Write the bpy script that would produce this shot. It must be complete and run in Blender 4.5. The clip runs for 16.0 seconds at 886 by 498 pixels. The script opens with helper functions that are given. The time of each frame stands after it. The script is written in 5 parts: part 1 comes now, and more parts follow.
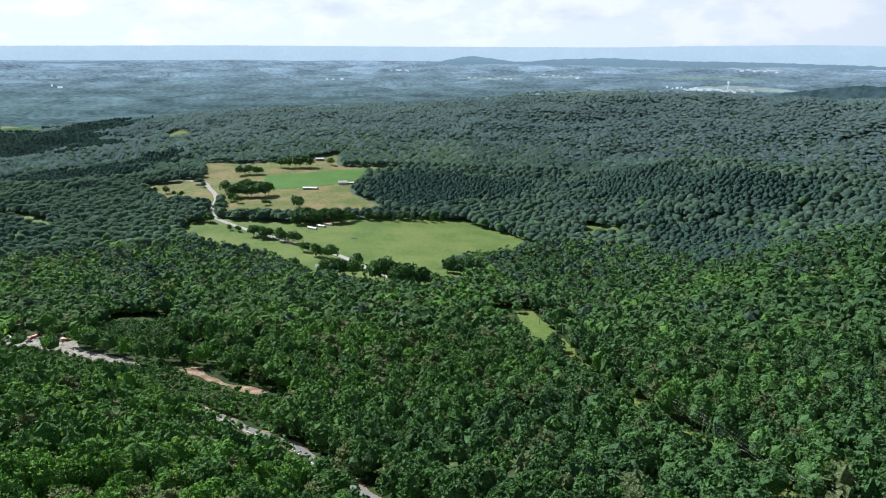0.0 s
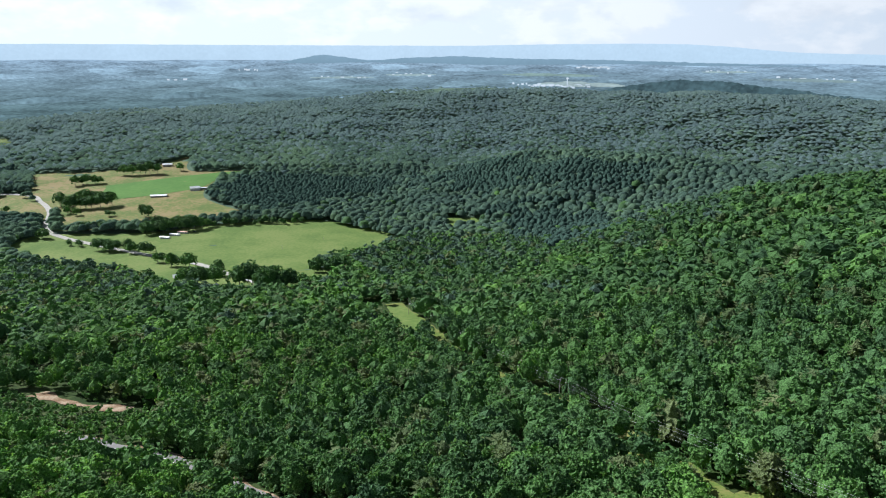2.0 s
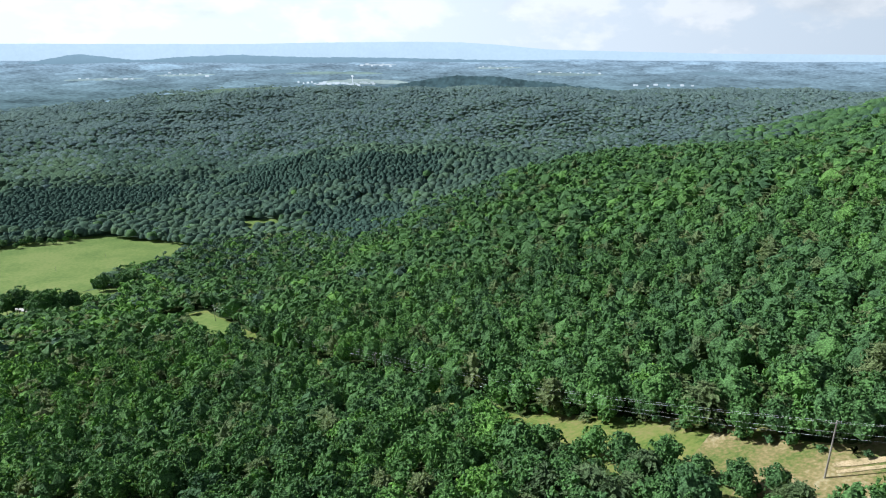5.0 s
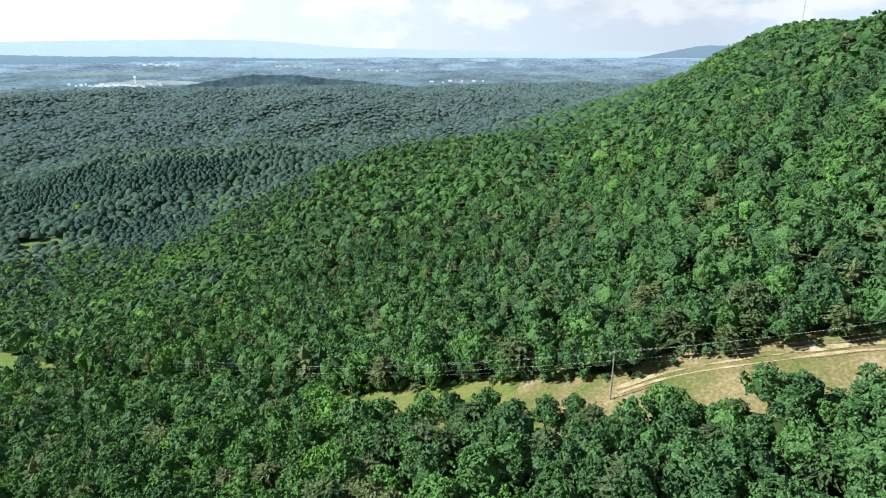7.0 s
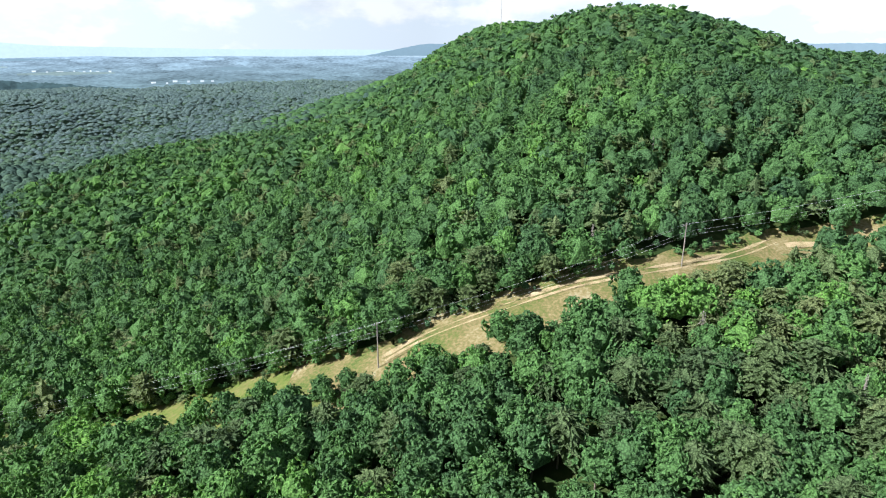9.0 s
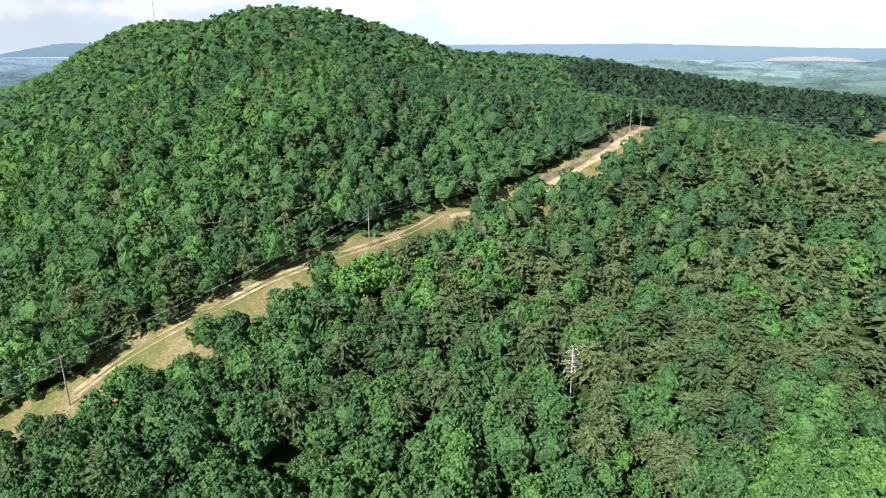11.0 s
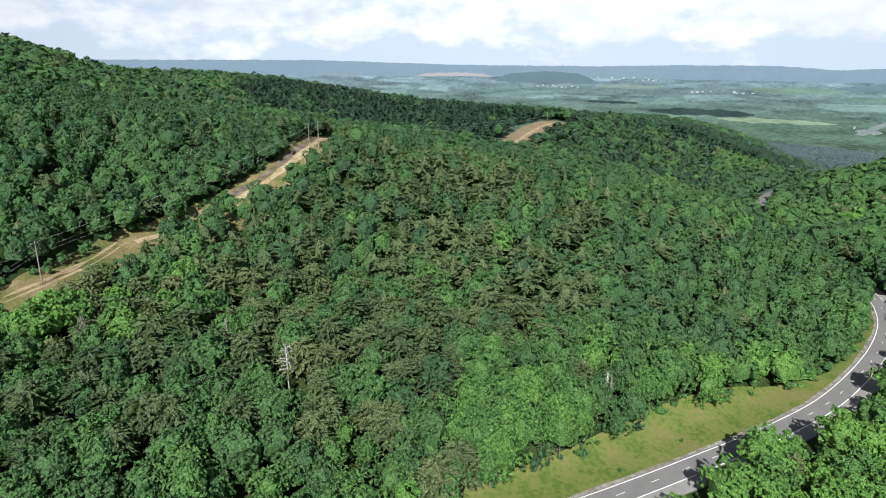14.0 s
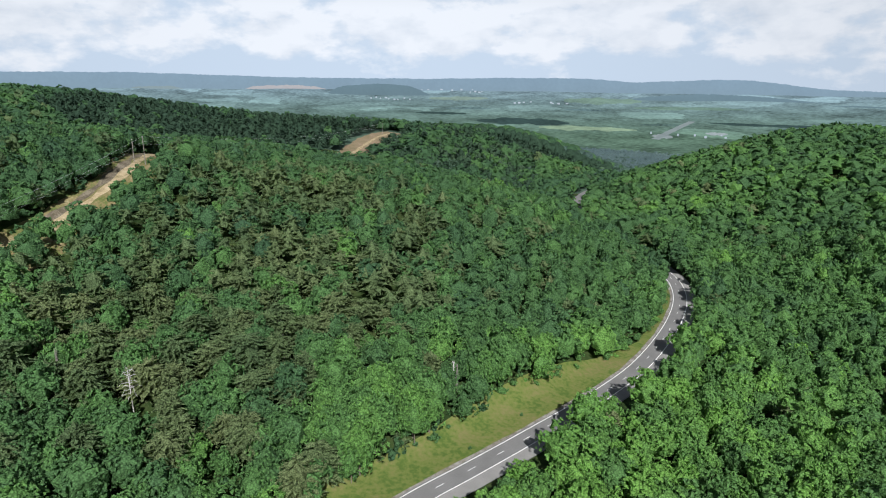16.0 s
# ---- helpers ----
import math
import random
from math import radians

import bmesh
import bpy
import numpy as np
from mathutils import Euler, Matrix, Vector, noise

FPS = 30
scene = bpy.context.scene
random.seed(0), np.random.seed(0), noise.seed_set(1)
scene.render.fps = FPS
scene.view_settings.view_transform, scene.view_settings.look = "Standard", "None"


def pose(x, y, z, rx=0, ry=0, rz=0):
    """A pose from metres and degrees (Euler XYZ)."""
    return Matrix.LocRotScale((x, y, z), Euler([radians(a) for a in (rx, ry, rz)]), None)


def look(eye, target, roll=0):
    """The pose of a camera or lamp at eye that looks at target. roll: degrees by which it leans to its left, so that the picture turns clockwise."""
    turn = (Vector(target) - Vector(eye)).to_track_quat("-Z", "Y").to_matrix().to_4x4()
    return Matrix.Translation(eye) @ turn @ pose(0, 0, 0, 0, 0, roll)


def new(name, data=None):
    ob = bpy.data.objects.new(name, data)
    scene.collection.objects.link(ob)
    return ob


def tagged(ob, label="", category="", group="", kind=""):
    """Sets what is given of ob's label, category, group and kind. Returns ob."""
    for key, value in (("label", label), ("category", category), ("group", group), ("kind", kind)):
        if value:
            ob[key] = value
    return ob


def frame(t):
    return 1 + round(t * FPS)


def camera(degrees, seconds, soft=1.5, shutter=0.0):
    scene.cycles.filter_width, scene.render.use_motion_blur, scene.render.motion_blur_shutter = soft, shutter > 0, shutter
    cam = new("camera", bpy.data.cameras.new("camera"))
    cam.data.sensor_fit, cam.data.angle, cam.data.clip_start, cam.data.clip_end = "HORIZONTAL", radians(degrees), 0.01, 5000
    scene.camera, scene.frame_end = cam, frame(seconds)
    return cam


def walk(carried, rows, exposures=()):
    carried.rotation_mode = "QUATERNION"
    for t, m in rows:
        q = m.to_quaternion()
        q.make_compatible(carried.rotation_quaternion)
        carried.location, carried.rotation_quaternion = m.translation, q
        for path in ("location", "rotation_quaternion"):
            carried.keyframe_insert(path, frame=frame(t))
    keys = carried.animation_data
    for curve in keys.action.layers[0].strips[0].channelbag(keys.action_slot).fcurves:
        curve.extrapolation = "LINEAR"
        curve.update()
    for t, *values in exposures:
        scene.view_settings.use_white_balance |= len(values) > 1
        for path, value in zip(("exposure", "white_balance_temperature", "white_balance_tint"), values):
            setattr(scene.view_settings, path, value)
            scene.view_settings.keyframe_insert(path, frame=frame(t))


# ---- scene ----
cam = camera(70.39, 16.0, soft=1.1)
PATH = [
    (0.0, 0.00, 0.00, 230.00, 72.42, -0.40, 0.13),
    (0.5, -0.28, -2.97, 229.93, 72.42, -0.39, -3.14),
    (1.0, -0.59, -6.02, 229.92, 72.41, -0.34, -6.44),
    (1.5, -0.93, -9.15, 230.04, 72.41, -0.32, -9.53),
    (2.0, -1.44, -12.39, 230.25, 72.37, -0.30, -12.72),
    (2.5, -2.13, -15.59, 230.40, 72.34, -0.26, -16.53),
    (3.0, -3.09, -18.66, 230.50, 72.32, -0.24, -20.10),
    (3.5, -4.26, -21.56, 230.46, 72.31, -0.26, -23.21),
    (4.0, -5.65, -24.23, 230.22, 72.31, -0.23, -25.98),
    (4.5, -7.25, -26.71, 229.86, 72.30, -0.17, -28.66),
    (5.0, -9.04, -29.04, 229.48, 72.29, -0.11, -31.50),
    (5.5, -10.99, -31.25, 229.16, 72.28, -0.05, -34.76),
    (6.0, -13.09, -33.38, 228.99, 72.25, -0.02, -38.68),
    (6.5, -15.32, -35.47, 229.07, 72.21, -0.04, -43.52),
    (7.0, -17.72, -37.38, 229.22, 72.15, -0.02, -49.02),
    (7.5, -20.19, -39.13, 229.32, 72.09, -0.05, -54.82),
    (8.0, -22.76, -40.63, 229.30, 72.07, -0.08, -60.90),
    (8.5, -25.41, -41.95, 229.27, 72.03, -0.06, -66.50),
    (9.0, -28.04, -43.06, 229.18, 72.01, -0.07, -72.11),
    (9.5, -30.53, -44.00, 229.07, 71.97, -0.08, -78.31),
    (10.0, -33.08, -44.61, 229.04, 71.92, -0.15, -86.41),
    (10.5, -35.55, -44.71, 229.17, 71.98, -0.20, -93.81),
    (11.0, -37.96, -44.39, 229.42, 72.12, -0.25, -100.50),
    (11.5, -40.30, -43.73, 229.71, 72.32, -0.31, -106.50),
    (12.0, -42.59, -42.82, 229.98, 72.56, -0.38, -111.81),
    (12.5, -44.83, -41.75, 230.17, 72.81, -0.46, -116.44),
    (13.0, -47.03, -40.61, 230.21, 73.07, -0.56, -120.39),
    (13.5, -49.13, -39.41, 230.16, 73.35, -0.57, -124.52),
    (14.0, -51.14, -38.03, 230.04, 73.66, -0.57, -128.77),
    (14.5, -53.07, -36.41, 230.04, 73.97, -0.57, -132.70),
    (15.0, -54.94, -34.57, 230.11, 74.24, -0.56, -136.28),
    (15.5, -56.68, -32.64, 230.17, 74.54, -0.59, -139.82),
    (16.0, -58.22, -30.67, 230.21, 74.87, -0.60, -143.45),
]
# the clip's camera meters and balances as it turns: seconds, stops, kelvin, tint
EXPOSURE = [(0, 0.76, 5790, 9), (3.5, 0.90, 5800, 8), (6, 1.03, 5840, 8), (8, 1.21, 5950, 9), (9, 1.25, 5950, 9), (10, 1.23, 6040, 10), (12.5, 0.96, 6060, 10), (14.5, 0.63, 6000, 10), (16, 0.47, 5960, 10)]
walk(cam, [(t, pose(*row)) for t, *row in PATH], EXPOSURE)

# ---- light ----
SUN_AZ, SUN_EL = radians(-43), radians(38)      # from +y towards +x
world = bpy.data.worlds.new("sky")
scene.world = world
world.use_nodes = True
wn, wl = world.node_tree.nodes, world.node_tree.links
wn.clear()
sky = wn.new("ShaderNodeTexSky")
sky.sky_type, sky.sun_disc = "NISHITA", False
sky.sun_elevation, sky.sun_rotation = SUN_EL, SUN_AZ
sky.air_density, sky.dust_density, sky.ozone_density = 1.2, 2.5, 1.0
coord = wn.new("ShaderNodeTexCoord")
sep = wn.new("ShaderNodeSeparateXYZ")
wl.new(coord.outputs["Generated"], sep.inputs[0])
stretch = wn.new("ShaderNodeMapping")
stretch.inputs["Scale"].default_value = (1, 1, 2.1)
wl.new(coord.outputs["Generated"], stretch.inputs["Vector"])
puffs = wn.new("ShaderNodeTexNoise")
puffs.inputs["Scale"].default_value, puffs.inputs["Detail"].default_value = 8.0, 9.0
puffs.inputs["Roughness"].default_value = 0.58
wl.new(stretch.outputs[0], puffs.inputs["Vector"])
cover = wn.new("ShaderNodeValToRGB")
cover.color_ramp.elements[0].position, cover.color_ramp.elements[1].position = 0.42, 0.54
rise = wn.new("ShaderNodeMapRange")                       # a blue-grey gap under the cloud bases
rise.inputs["From Min"].default_value, rise.inputs["From Max"].default_value = 0.005, 0.055
rise.inputs["To Min"].default_value, rise.inputs["To Max"].default_value = -0.13, 0.06
wl.new(sep.outputs["Z"], rise.inputs["Value"])
heap = wn.new("ShaderNodeMath")
heap.operation = "ADD"
wl.new(puffs.outputs["Fac"], heap.inputs[0])
wl.new(rise.outputs[0], heap.inputs[1])
wl.new(heap.outputs[0], cover.inputs["Fac"])
cloud = wn.new("ShaderNodeMix")
cloud.data_type = "RGBA"
cloud.inputs["A"].default_value, cloud.inputs["B"].default_value = (0.71, 0.79, 0.875, 1), (1.0, 1.0, 1.0, 1)
wl.new(cover.outputs["Color"], cloud.inputs["Factor"])
above, higher, base, tops = wn.new("ShaderNodeMapping"), wn.new("ShaderNodeTexNoise"), wn.new("ShaderNodeMath"), wn.new("ShaderNodeMix")
above.inputs["Scale"].default_value, above.inputs["Location"].default_value = (1, 1, 2.1), (0, 0, 0.055)
wl.new(coord.outputs["Generated"], above.inputs["Vector"])
higher.inputs["Scale"].default_value, higher.inputs["Detail"].default_value, higher.inputs["Roughness"].default_value = 8.0, 6.0, 0.55
wl.new(above.outputs[0], higher.inputs["Vector"])
base.operation, base.inputs[1].default_value, base.use_clamp = "MULTIPLY_ADD", 3.4, True      # thick cloud above leaves the base grey
rim = wn.new("ShaderNodeMath")
rim.operation = "SUBTRACT"
wl.new(higher.outputs["Fac"], rim.inputs[0])
wl.new(puffs.outputs["Fac"], rim.inputs[1])
wl.new(rim.outputs[0], base.inputs[0])
base.inputs[2].default_value = 0.18
tops.data_type = "RGBA"
tops.inputs["A"].default_value, tops.inputs["B"].default_value = (1.0, 1.0, 1.0, 1), (0.76, 0.80, 0.845, 1)
wl.new(base.outputs[0], tops.inputs["Factor"])
wl.new(tops.outputs["Result"], cloud.inputs["B"])
gap_blue, pale = wn.new("ShaderNodeMix"), wn.new("ShaderNodeMapRange")    # the gaps pale towards the sun
gap_blue.data_type = "RGBA"
gap_blue.inputs["A"].default_value, gap_blue.inputs["B"].default_value = (0.69, 0.78, 0.875, 1), (0.88, 0.92, 0.96, 1)
pale.inputs["From Min"].default_value, pale.inputs["From Max"].default_value = -0.95, 0.4
wl.new(pale.outputs[0], gap_blue.inputs["Factor"])
wl.new(gap_blue.outputs["Result"], cloud.inputs["A"])
band = wn.new("ShaderNodeMapRange")                       # clouds stand low over the horizon
band.inputs["From Min"].default_value, band.inputs["From Max"].default_value = 0.10, 0.32
band.inputs["To Min"].default_value, band.inputs["To Max"].default_value = 1.0, 0.12
wl.new(sep.outputs["Z"], band.inputs["Value"])
sky_bg, cloud_bg, mix_bg = wn.new("ShaderNodeBackground"), wn.new("ShaderNodeBackground"), wn.new("ShaderNodeMixShader")
sky_bg.inputs["Strength"].default_value, cloud_bg.inputs["Strength"].default_value = 0.028, 0.56
wl.new(sky.outputs[0], sky_bg.inputs["Color"])
wl.new(cloud.outputs["Result"], cloud_bg.inputs["Color"])
side = wn.new("ShaderNodeVectorMath")
side.operation = "DOT_PRODUCT"
side.inputs[1].default_value = (math.sin(SUN_AZ), math.cos(SUN_AZ), 0)
wl.new(coord.outputs["Generated"], side.inputs[0])
turned, glare = wn.new("ShaderNodeMapRange"), wn.new("ShaderNodeValToRGB")
turned.inputs["From Min"].default_value, turned.inputs["From Max"].default_value = -1.0, 1.0
wl.new(side.outputs["Value"], turned.inputs["Value"])
wl.new(turned.outputs[0], glare.inputs["Fac"])            # cloud brightness by bearing from the sun, dimmest between, set to suit the exposure
for at, value in ((0.30, 0.41), (0.66, 0.54)):
    glare.color_ramp.elements.new(at).color = (value, value, value, 1)
glare.color_ramp.elements[0].color, glare.color_ramp.elements[3].color = (0.66, 0.66, 0.66, 1), (0.64, 0.64, 0.64, 1)
wl.new(side.outputs["Value"], pale.inputs["Value"])
wl.new(glare.outputs["Color"], cloud_bg.inputs["Strength"])
wl.new(band.outputs[0], mix_bg.inputs["Fac"])
wl.new(sky_bg.outputs[0], mix_bg.inputs[1])
wl.new(cloud_bg.outputs[0], mix_bg.inputs[2])
wl.new(mix_bg.outputs[0], wn.new("ShaderNodeOutputWorld").inputs[0])

sun = new("sun", bpy.data.lights.new("sun", "SUN"))
sun.data.energy, sun.data.angle, sun.data.color = 5.0, radians(0.53), (1.0, 0.95, 0.87)
sun_way = Vector((math.sin(SUN_AZ) * math.cos(SUN_EL), math.cos(SUN_AZ) * math.cos(SUN_EL), math.sin(SUN_EL)))
sun.matrix_world = look((0, 0, 900), Vector((0, 0, 900)) - sun_way)


# ---- materials ----
def material(name):
    m = bpy.data.materials.new(name)
    m.use_nodes = True
    m.node_tree.nodes.clear()
    return m, m.node_tree.nodes, m.node_tree.links


def ramp(nodes, stops):
    r = nodes.new("ShaderNodeValToRGB")
    while len(r.color_ramp.elements) < len(stops):
        r.color_ramp.elements.new(0.5)
    for e, (at, colour) in zip(r.color_ramp.elements, stops):
        e.position, e.color = at, (*colour, 1)
    return r


def plain(name, stops, scale=1.0, rough=0.8, bump=0.3, metal=0.0, fine=8.0):
    """A surface whose colour wanders between stops at two scales, with fine relief."""
    m, n, l = material(name)
    pos = n.new("ShaderNodeNewGeometry")
    a, b, add = n.new("ShaderNodeTexNoise"), n.new("ShaderNodeTexNoise"), n.new("ShaderNodeMath")
    a.inputs["Scale"].default_value, a.inputs["Detail"].default_value = scale, 5
    b.inputs["Scale"].default_value, b.inputs["Detail"].default_value = scale * fine, 4
    l.new(pos.outputs["Position"], a.inputs["Vector"])
    l.new(pos.outputs["Position"], b.inputs["Vector"])
    add.operation = "MULTIPLY_ADD"
    add.inputs[1].default_value = 0.45
    l.new(b.outputs["Fac"], add.inputs[0])
    half = n.new("ShaderNodeMath")
    half.operation, half.inputs[1].default_value = "MULTIPLY", 0.62
    l.new(a.outputs["Fac"], half.inputs[0])
    l.new(half.outputs[0], add.inputs[2])
    r = ramp(n, stops)
    l.new(add.outputs[0], r.inputs[0])
    p = n.new("ShaderNodeBsdfPrincipled")
    p.inputs["Roughness"].default_value, p.inputs["Metallic"].default_value = rough, metal
    p.inputs["Specular IOR Level"].default_value = 0.08 if rough > 0.86 else 0.4
    l.new(r.outputs[0], p.inputs["Base Color"])
    bm_ = n.new("ShaderNodeBump")
    bm_.inputs["Strength"].default_value, bm_.inputs["Distance"].default_value = bump, 0.3
    l.new(b.outputs["Fac"], bm_.inputs["Height"])
    l.new(bm_.outputs[0], p.inputs["Normal"])
    l.new(p.outputs[0], n.new("ShaderNodeOutputMaterial").inputs[0])
    return m


def foliage(name, stops, through_light=0.3, fine=1.8, gloss=0.0):
    """Leaves: tone by tree (attribute 'tint'), by leaf spray (island) and by thing."""
    m, n, l = material(name)
    att, geo, obj = n.new("ShaderNodeAttribute"), n.new("ShaderNodeNewGeometry"), n.new("ShaderNodeObjectInfo")
    att.attribute_name = "tint"
    one, two = n.new("ShaderNodeMath"), n.new("ShaderNodeMath")
    one.operation = two.operation = "MULTIPLY_ADD"
    one.inputs[1].default_value, two.inputs[1].default_value = 0.16, 0.12
    l.new(geo.outputs["Random Per Island"], one.inputs[0])
    l.new(att.outputs["Fac"], one.inputs[2])
    l.new(obj.outputs["Random"], two.inputs[0])
    l.new(one.outputs[0], two.inputs[2])
    shift = n.new("ShaderNodeMath")
    shift.operation, shift.inputs[1].default_value = "SUBTRACT", 0.1
    l.new(two.outputs[0], shift.inputs[0])
    r = ramp(n, stops)
    l.new(shift.outputs[0], r.inputs[0])
    grain = n.new("ShaderNodeTexVoronoi")                   # clusters of leaves, with shade painted into the gaps between them
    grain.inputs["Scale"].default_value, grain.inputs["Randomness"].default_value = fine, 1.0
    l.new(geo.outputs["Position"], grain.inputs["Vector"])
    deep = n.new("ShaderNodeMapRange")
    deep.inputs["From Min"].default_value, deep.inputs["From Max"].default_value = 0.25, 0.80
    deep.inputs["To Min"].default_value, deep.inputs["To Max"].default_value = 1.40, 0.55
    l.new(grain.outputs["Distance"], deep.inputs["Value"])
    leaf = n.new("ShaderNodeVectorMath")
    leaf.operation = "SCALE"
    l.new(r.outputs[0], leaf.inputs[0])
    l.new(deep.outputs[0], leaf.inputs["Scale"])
    bump, tufts = n.new("ShaderNodeBump"), n.new("ShaderNodeBump")
    knots = n.new("ShaderNodeTexNoise")                     # tufts of leaves along the twigs
    knots.inputs["Scale"].default_value, knots.inputs["Detail"].default_value = fine * 0.42, 1.0
    l.new(geo.outputs["Position"], knots.inputs["Vector"])
    tufts.inputs["Strength"].default_value, tufts.inputs["Distance"].default_value = 0.7, 1.2
    l.new(knots.outputs["Fac"], tufts.inputs["Height"])
    bump.inputs["Strength"].default_value, bump.inputs["Distance"].default_value = 0.7, 0.22
    l.new(deep.outputs[0], bump.inputs["Height"])
    l.new(tufts.outputs[0], bump.inputs["Normal"])
    d, t, mix = n.new("ShaderNodeBsdfPrincipled"), n.new("ShaderNodeBsdfTranslucent"), n.new("ShaderNodeMixShader")
    d.inputs["Roughness"].default_value, d.inputs["Specular IOR Level"].default_value = 0.7, gloss
    l.new(leaf.outputs[0], d.inputs["Base Color"])
    l.new(bump.outputs[0], d.inputs["Normal"])
    shine = n.new("ShaderNodeVectorMath")                   # light that comes through a leaf is yellower
    shine.operation, shine.inputs[1].default_value = "MULTIPLY", (1.35, 1.25, 0.75)
    l.new(leaf.outputs[0], shine.inputs[0])
    l.new(shine.outputs[0], t.inputs["Color"])
    mix.inputs[0].default_value = through_light
    l.new(d.outputs[0], mix.inputs[1])
    l.new(t.outputs[0], mix.inputs[2])
    l.new(mix.outputs[0], n.new("ShaderNodeOutputMaterial").inputs[0])
    return m


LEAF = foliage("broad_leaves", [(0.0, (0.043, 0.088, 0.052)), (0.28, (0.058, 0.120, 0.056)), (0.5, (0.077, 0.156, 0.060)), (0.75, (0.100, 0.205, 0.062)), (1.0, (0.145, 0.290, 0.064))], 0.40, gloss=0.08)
# haze painted into the leaves: bluer and paler at mid distance, more so beyond
HAZY_LEAF = foliage("hazy_leaves", [(0.0, (0.056, 0.090, 0.080)), (0.4, (0.072, 0.119, 0.093)), (1.0, (0.114, 0.180, 0.108))], 0.36, 0.7)
HAZIER_LEAF = foliage("hazier_leaves", [(0.0, (0.088, 0.130, 0.140)), (0.4, (0.108, 0.158, 0.160)), (1.0, (0.142, 0.204, 0.182))], 0.34, 0.7)
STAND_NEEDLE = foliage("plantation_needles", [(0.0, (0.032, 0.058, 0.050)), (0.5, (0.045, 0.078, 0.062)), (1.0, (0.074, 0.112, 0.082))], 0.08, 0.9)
# needles darkened to imitate cloud shadow on the ridges behind
SHADED_NEEDLE = foliage("cloud_shaded_needles", [(0.0, (0.024, 0.044, 0.030)), (0.5, (0.036, 0.064, 0.038)), (1.0, (0.062, 0.096, 0.052))], 0.12, 1.4)
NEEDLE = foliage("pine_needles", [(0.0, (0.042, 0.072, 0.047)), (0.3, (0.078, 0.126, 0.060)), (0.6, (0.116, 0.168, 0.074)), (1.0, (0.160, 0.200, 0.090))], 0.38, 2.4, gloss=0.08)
BARK = plain("bark", [(0.3, (0.09, 0.075, 0.06)), (0.7, (0.20, 0.17, 0.14))], 1.5, 0.9)
DEAD = plain("bleached_wood", [(0.3, (0.31, 0.30, 0.285)), (0.7, (0.50, 0.485, 0.46))], 2.0, 0.85)
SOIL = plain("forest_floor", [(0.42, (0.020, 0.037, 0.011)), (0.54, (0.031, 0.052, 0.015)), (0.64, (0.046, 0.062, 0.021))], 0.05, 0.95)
# floor under the farther woods, tinted paler and bluer to imitate haze
HAZY_FLOOR = plain("hazy_understory", [(0.42, (0.054, 0.090, 0.066)), (0.54, (0.068, 0.110, 0.078)), (0.64, (0.086, 0.130, 0.088))], 0.05, 0.95)
MEADOW = plain("mown_meadow", [(0.42, (0.074, 0.120, 0.030)), (0.52, (0.098, 0.146, 0.038)), (0.64, (0.132, 0.168, 0.052))], 0.018, 0.9, 0.15, fine=14)
CROP = plain("green_crop", [(0.3, (0.052, 0.125, 0.026)), (0.7, (0.082, 0.165, 0.038))], 0.02, 0.9, 0.15)
STUBBLE = plain("dry_grass_field", [(0.42, (0.084, 0.124, 0.034)), (0.52, (0.130, 0.142, 0.048)), (0.62, (0.200, 0.160, 0.078))], 0.02, 0.9, 0.15)
VERGE = plain("rough_grass", [(0.42, (0.070, 0.112, 0.024)), (0.52, (0.112, 0.140, 0.036)), (0.62, (0.142, 0.146, 0.050)), (0.74, (0.170, 0.148, 0.070))], 0.09, 0.95, 0.5)
STRAW = plain("straw_grass", [(0.40, (0.070, 0.104, 0.028)), (0.47, (0.106, 0.124, 0.038)), (0.53, (0.150, 0.130, 0.058)), (0.60, (0.20, 0.165, 0.082)), (0.68, (0.26, 0.23, 0.14))], 0.07, 0.95, 0.6, fine=14)
DIRT = plain("pale_dirt", [(0.34, (0.125, 0.120, 0.055)), (0.45, (0.24, 0.195, 0.110)), (0.57, (0.34, 0.270, 0.165)), (0.72, (0.42, 0.350, 0.235))], 0.3, 0.95, 0.4)
BANK = plain("grey_brown_bank", [(0.42, (0.085, 0.072, 0.050)), (0.54, (0.13, 0.108, 0.078)), (0.64, (0.19, 0.165, 0.125))], 0.2, 0.95, 0.5)
EARTH = plain("tan_earth", [(0.3, (0.125, 0.115, 0.055)), (0.55, (0.20, 0.155, 0.098)), (0.75, (0.27, 0.20, 0.14))], 0.08, 0.95, 0.4)
CLAY = plain("red_clay", [(0.42, (0.15, 0.092, 0.055)), (0.53, (0.22, 0.152, 0.098)), (0.64, (0.32, 0.255, 0.185))], 0.15, 0.95, 0.4)
PALE_ROAD = plain("pale_road_stone", [(0.42, (0.27, 0.26, 0.24)), (0.64, (0.38, 0.37, 0.35))], 0.3, 0.95, 0.2)
GRAVEL = plain("pale_gravel", [(0.42, (0.13, 0.115, 0.09)), (0.52, (0.20, 0.182, 0.155)), (0.64, (0.31, 0.30, 0.275))], 0.4, 0.95, 0.3)
ASPHALT = plain("worn_asphalt", [(0.3, (0.142, 0.139, 0.136)), (0.7, (0.198, 0.194, 0.190))], 0.15, 0.9, 0.1, fine=25)
SHOULDER = plain("pale_shoulder", [(0.3, (0.19, 0.185, 0.178)), (0.7, (0.27, 0.262, 0.25))], 0.2, 0.9, 0.1, fine=18)
PAINT = plain("road_paint", [(0.3, (0.70, 0.70, 0.68)), (0.7, (0.82, 0.82, 0.80))], 1.0, 0.6, 0.05)

# ---- lie of the land ----
CENTRE = (-25.0, -30.0)
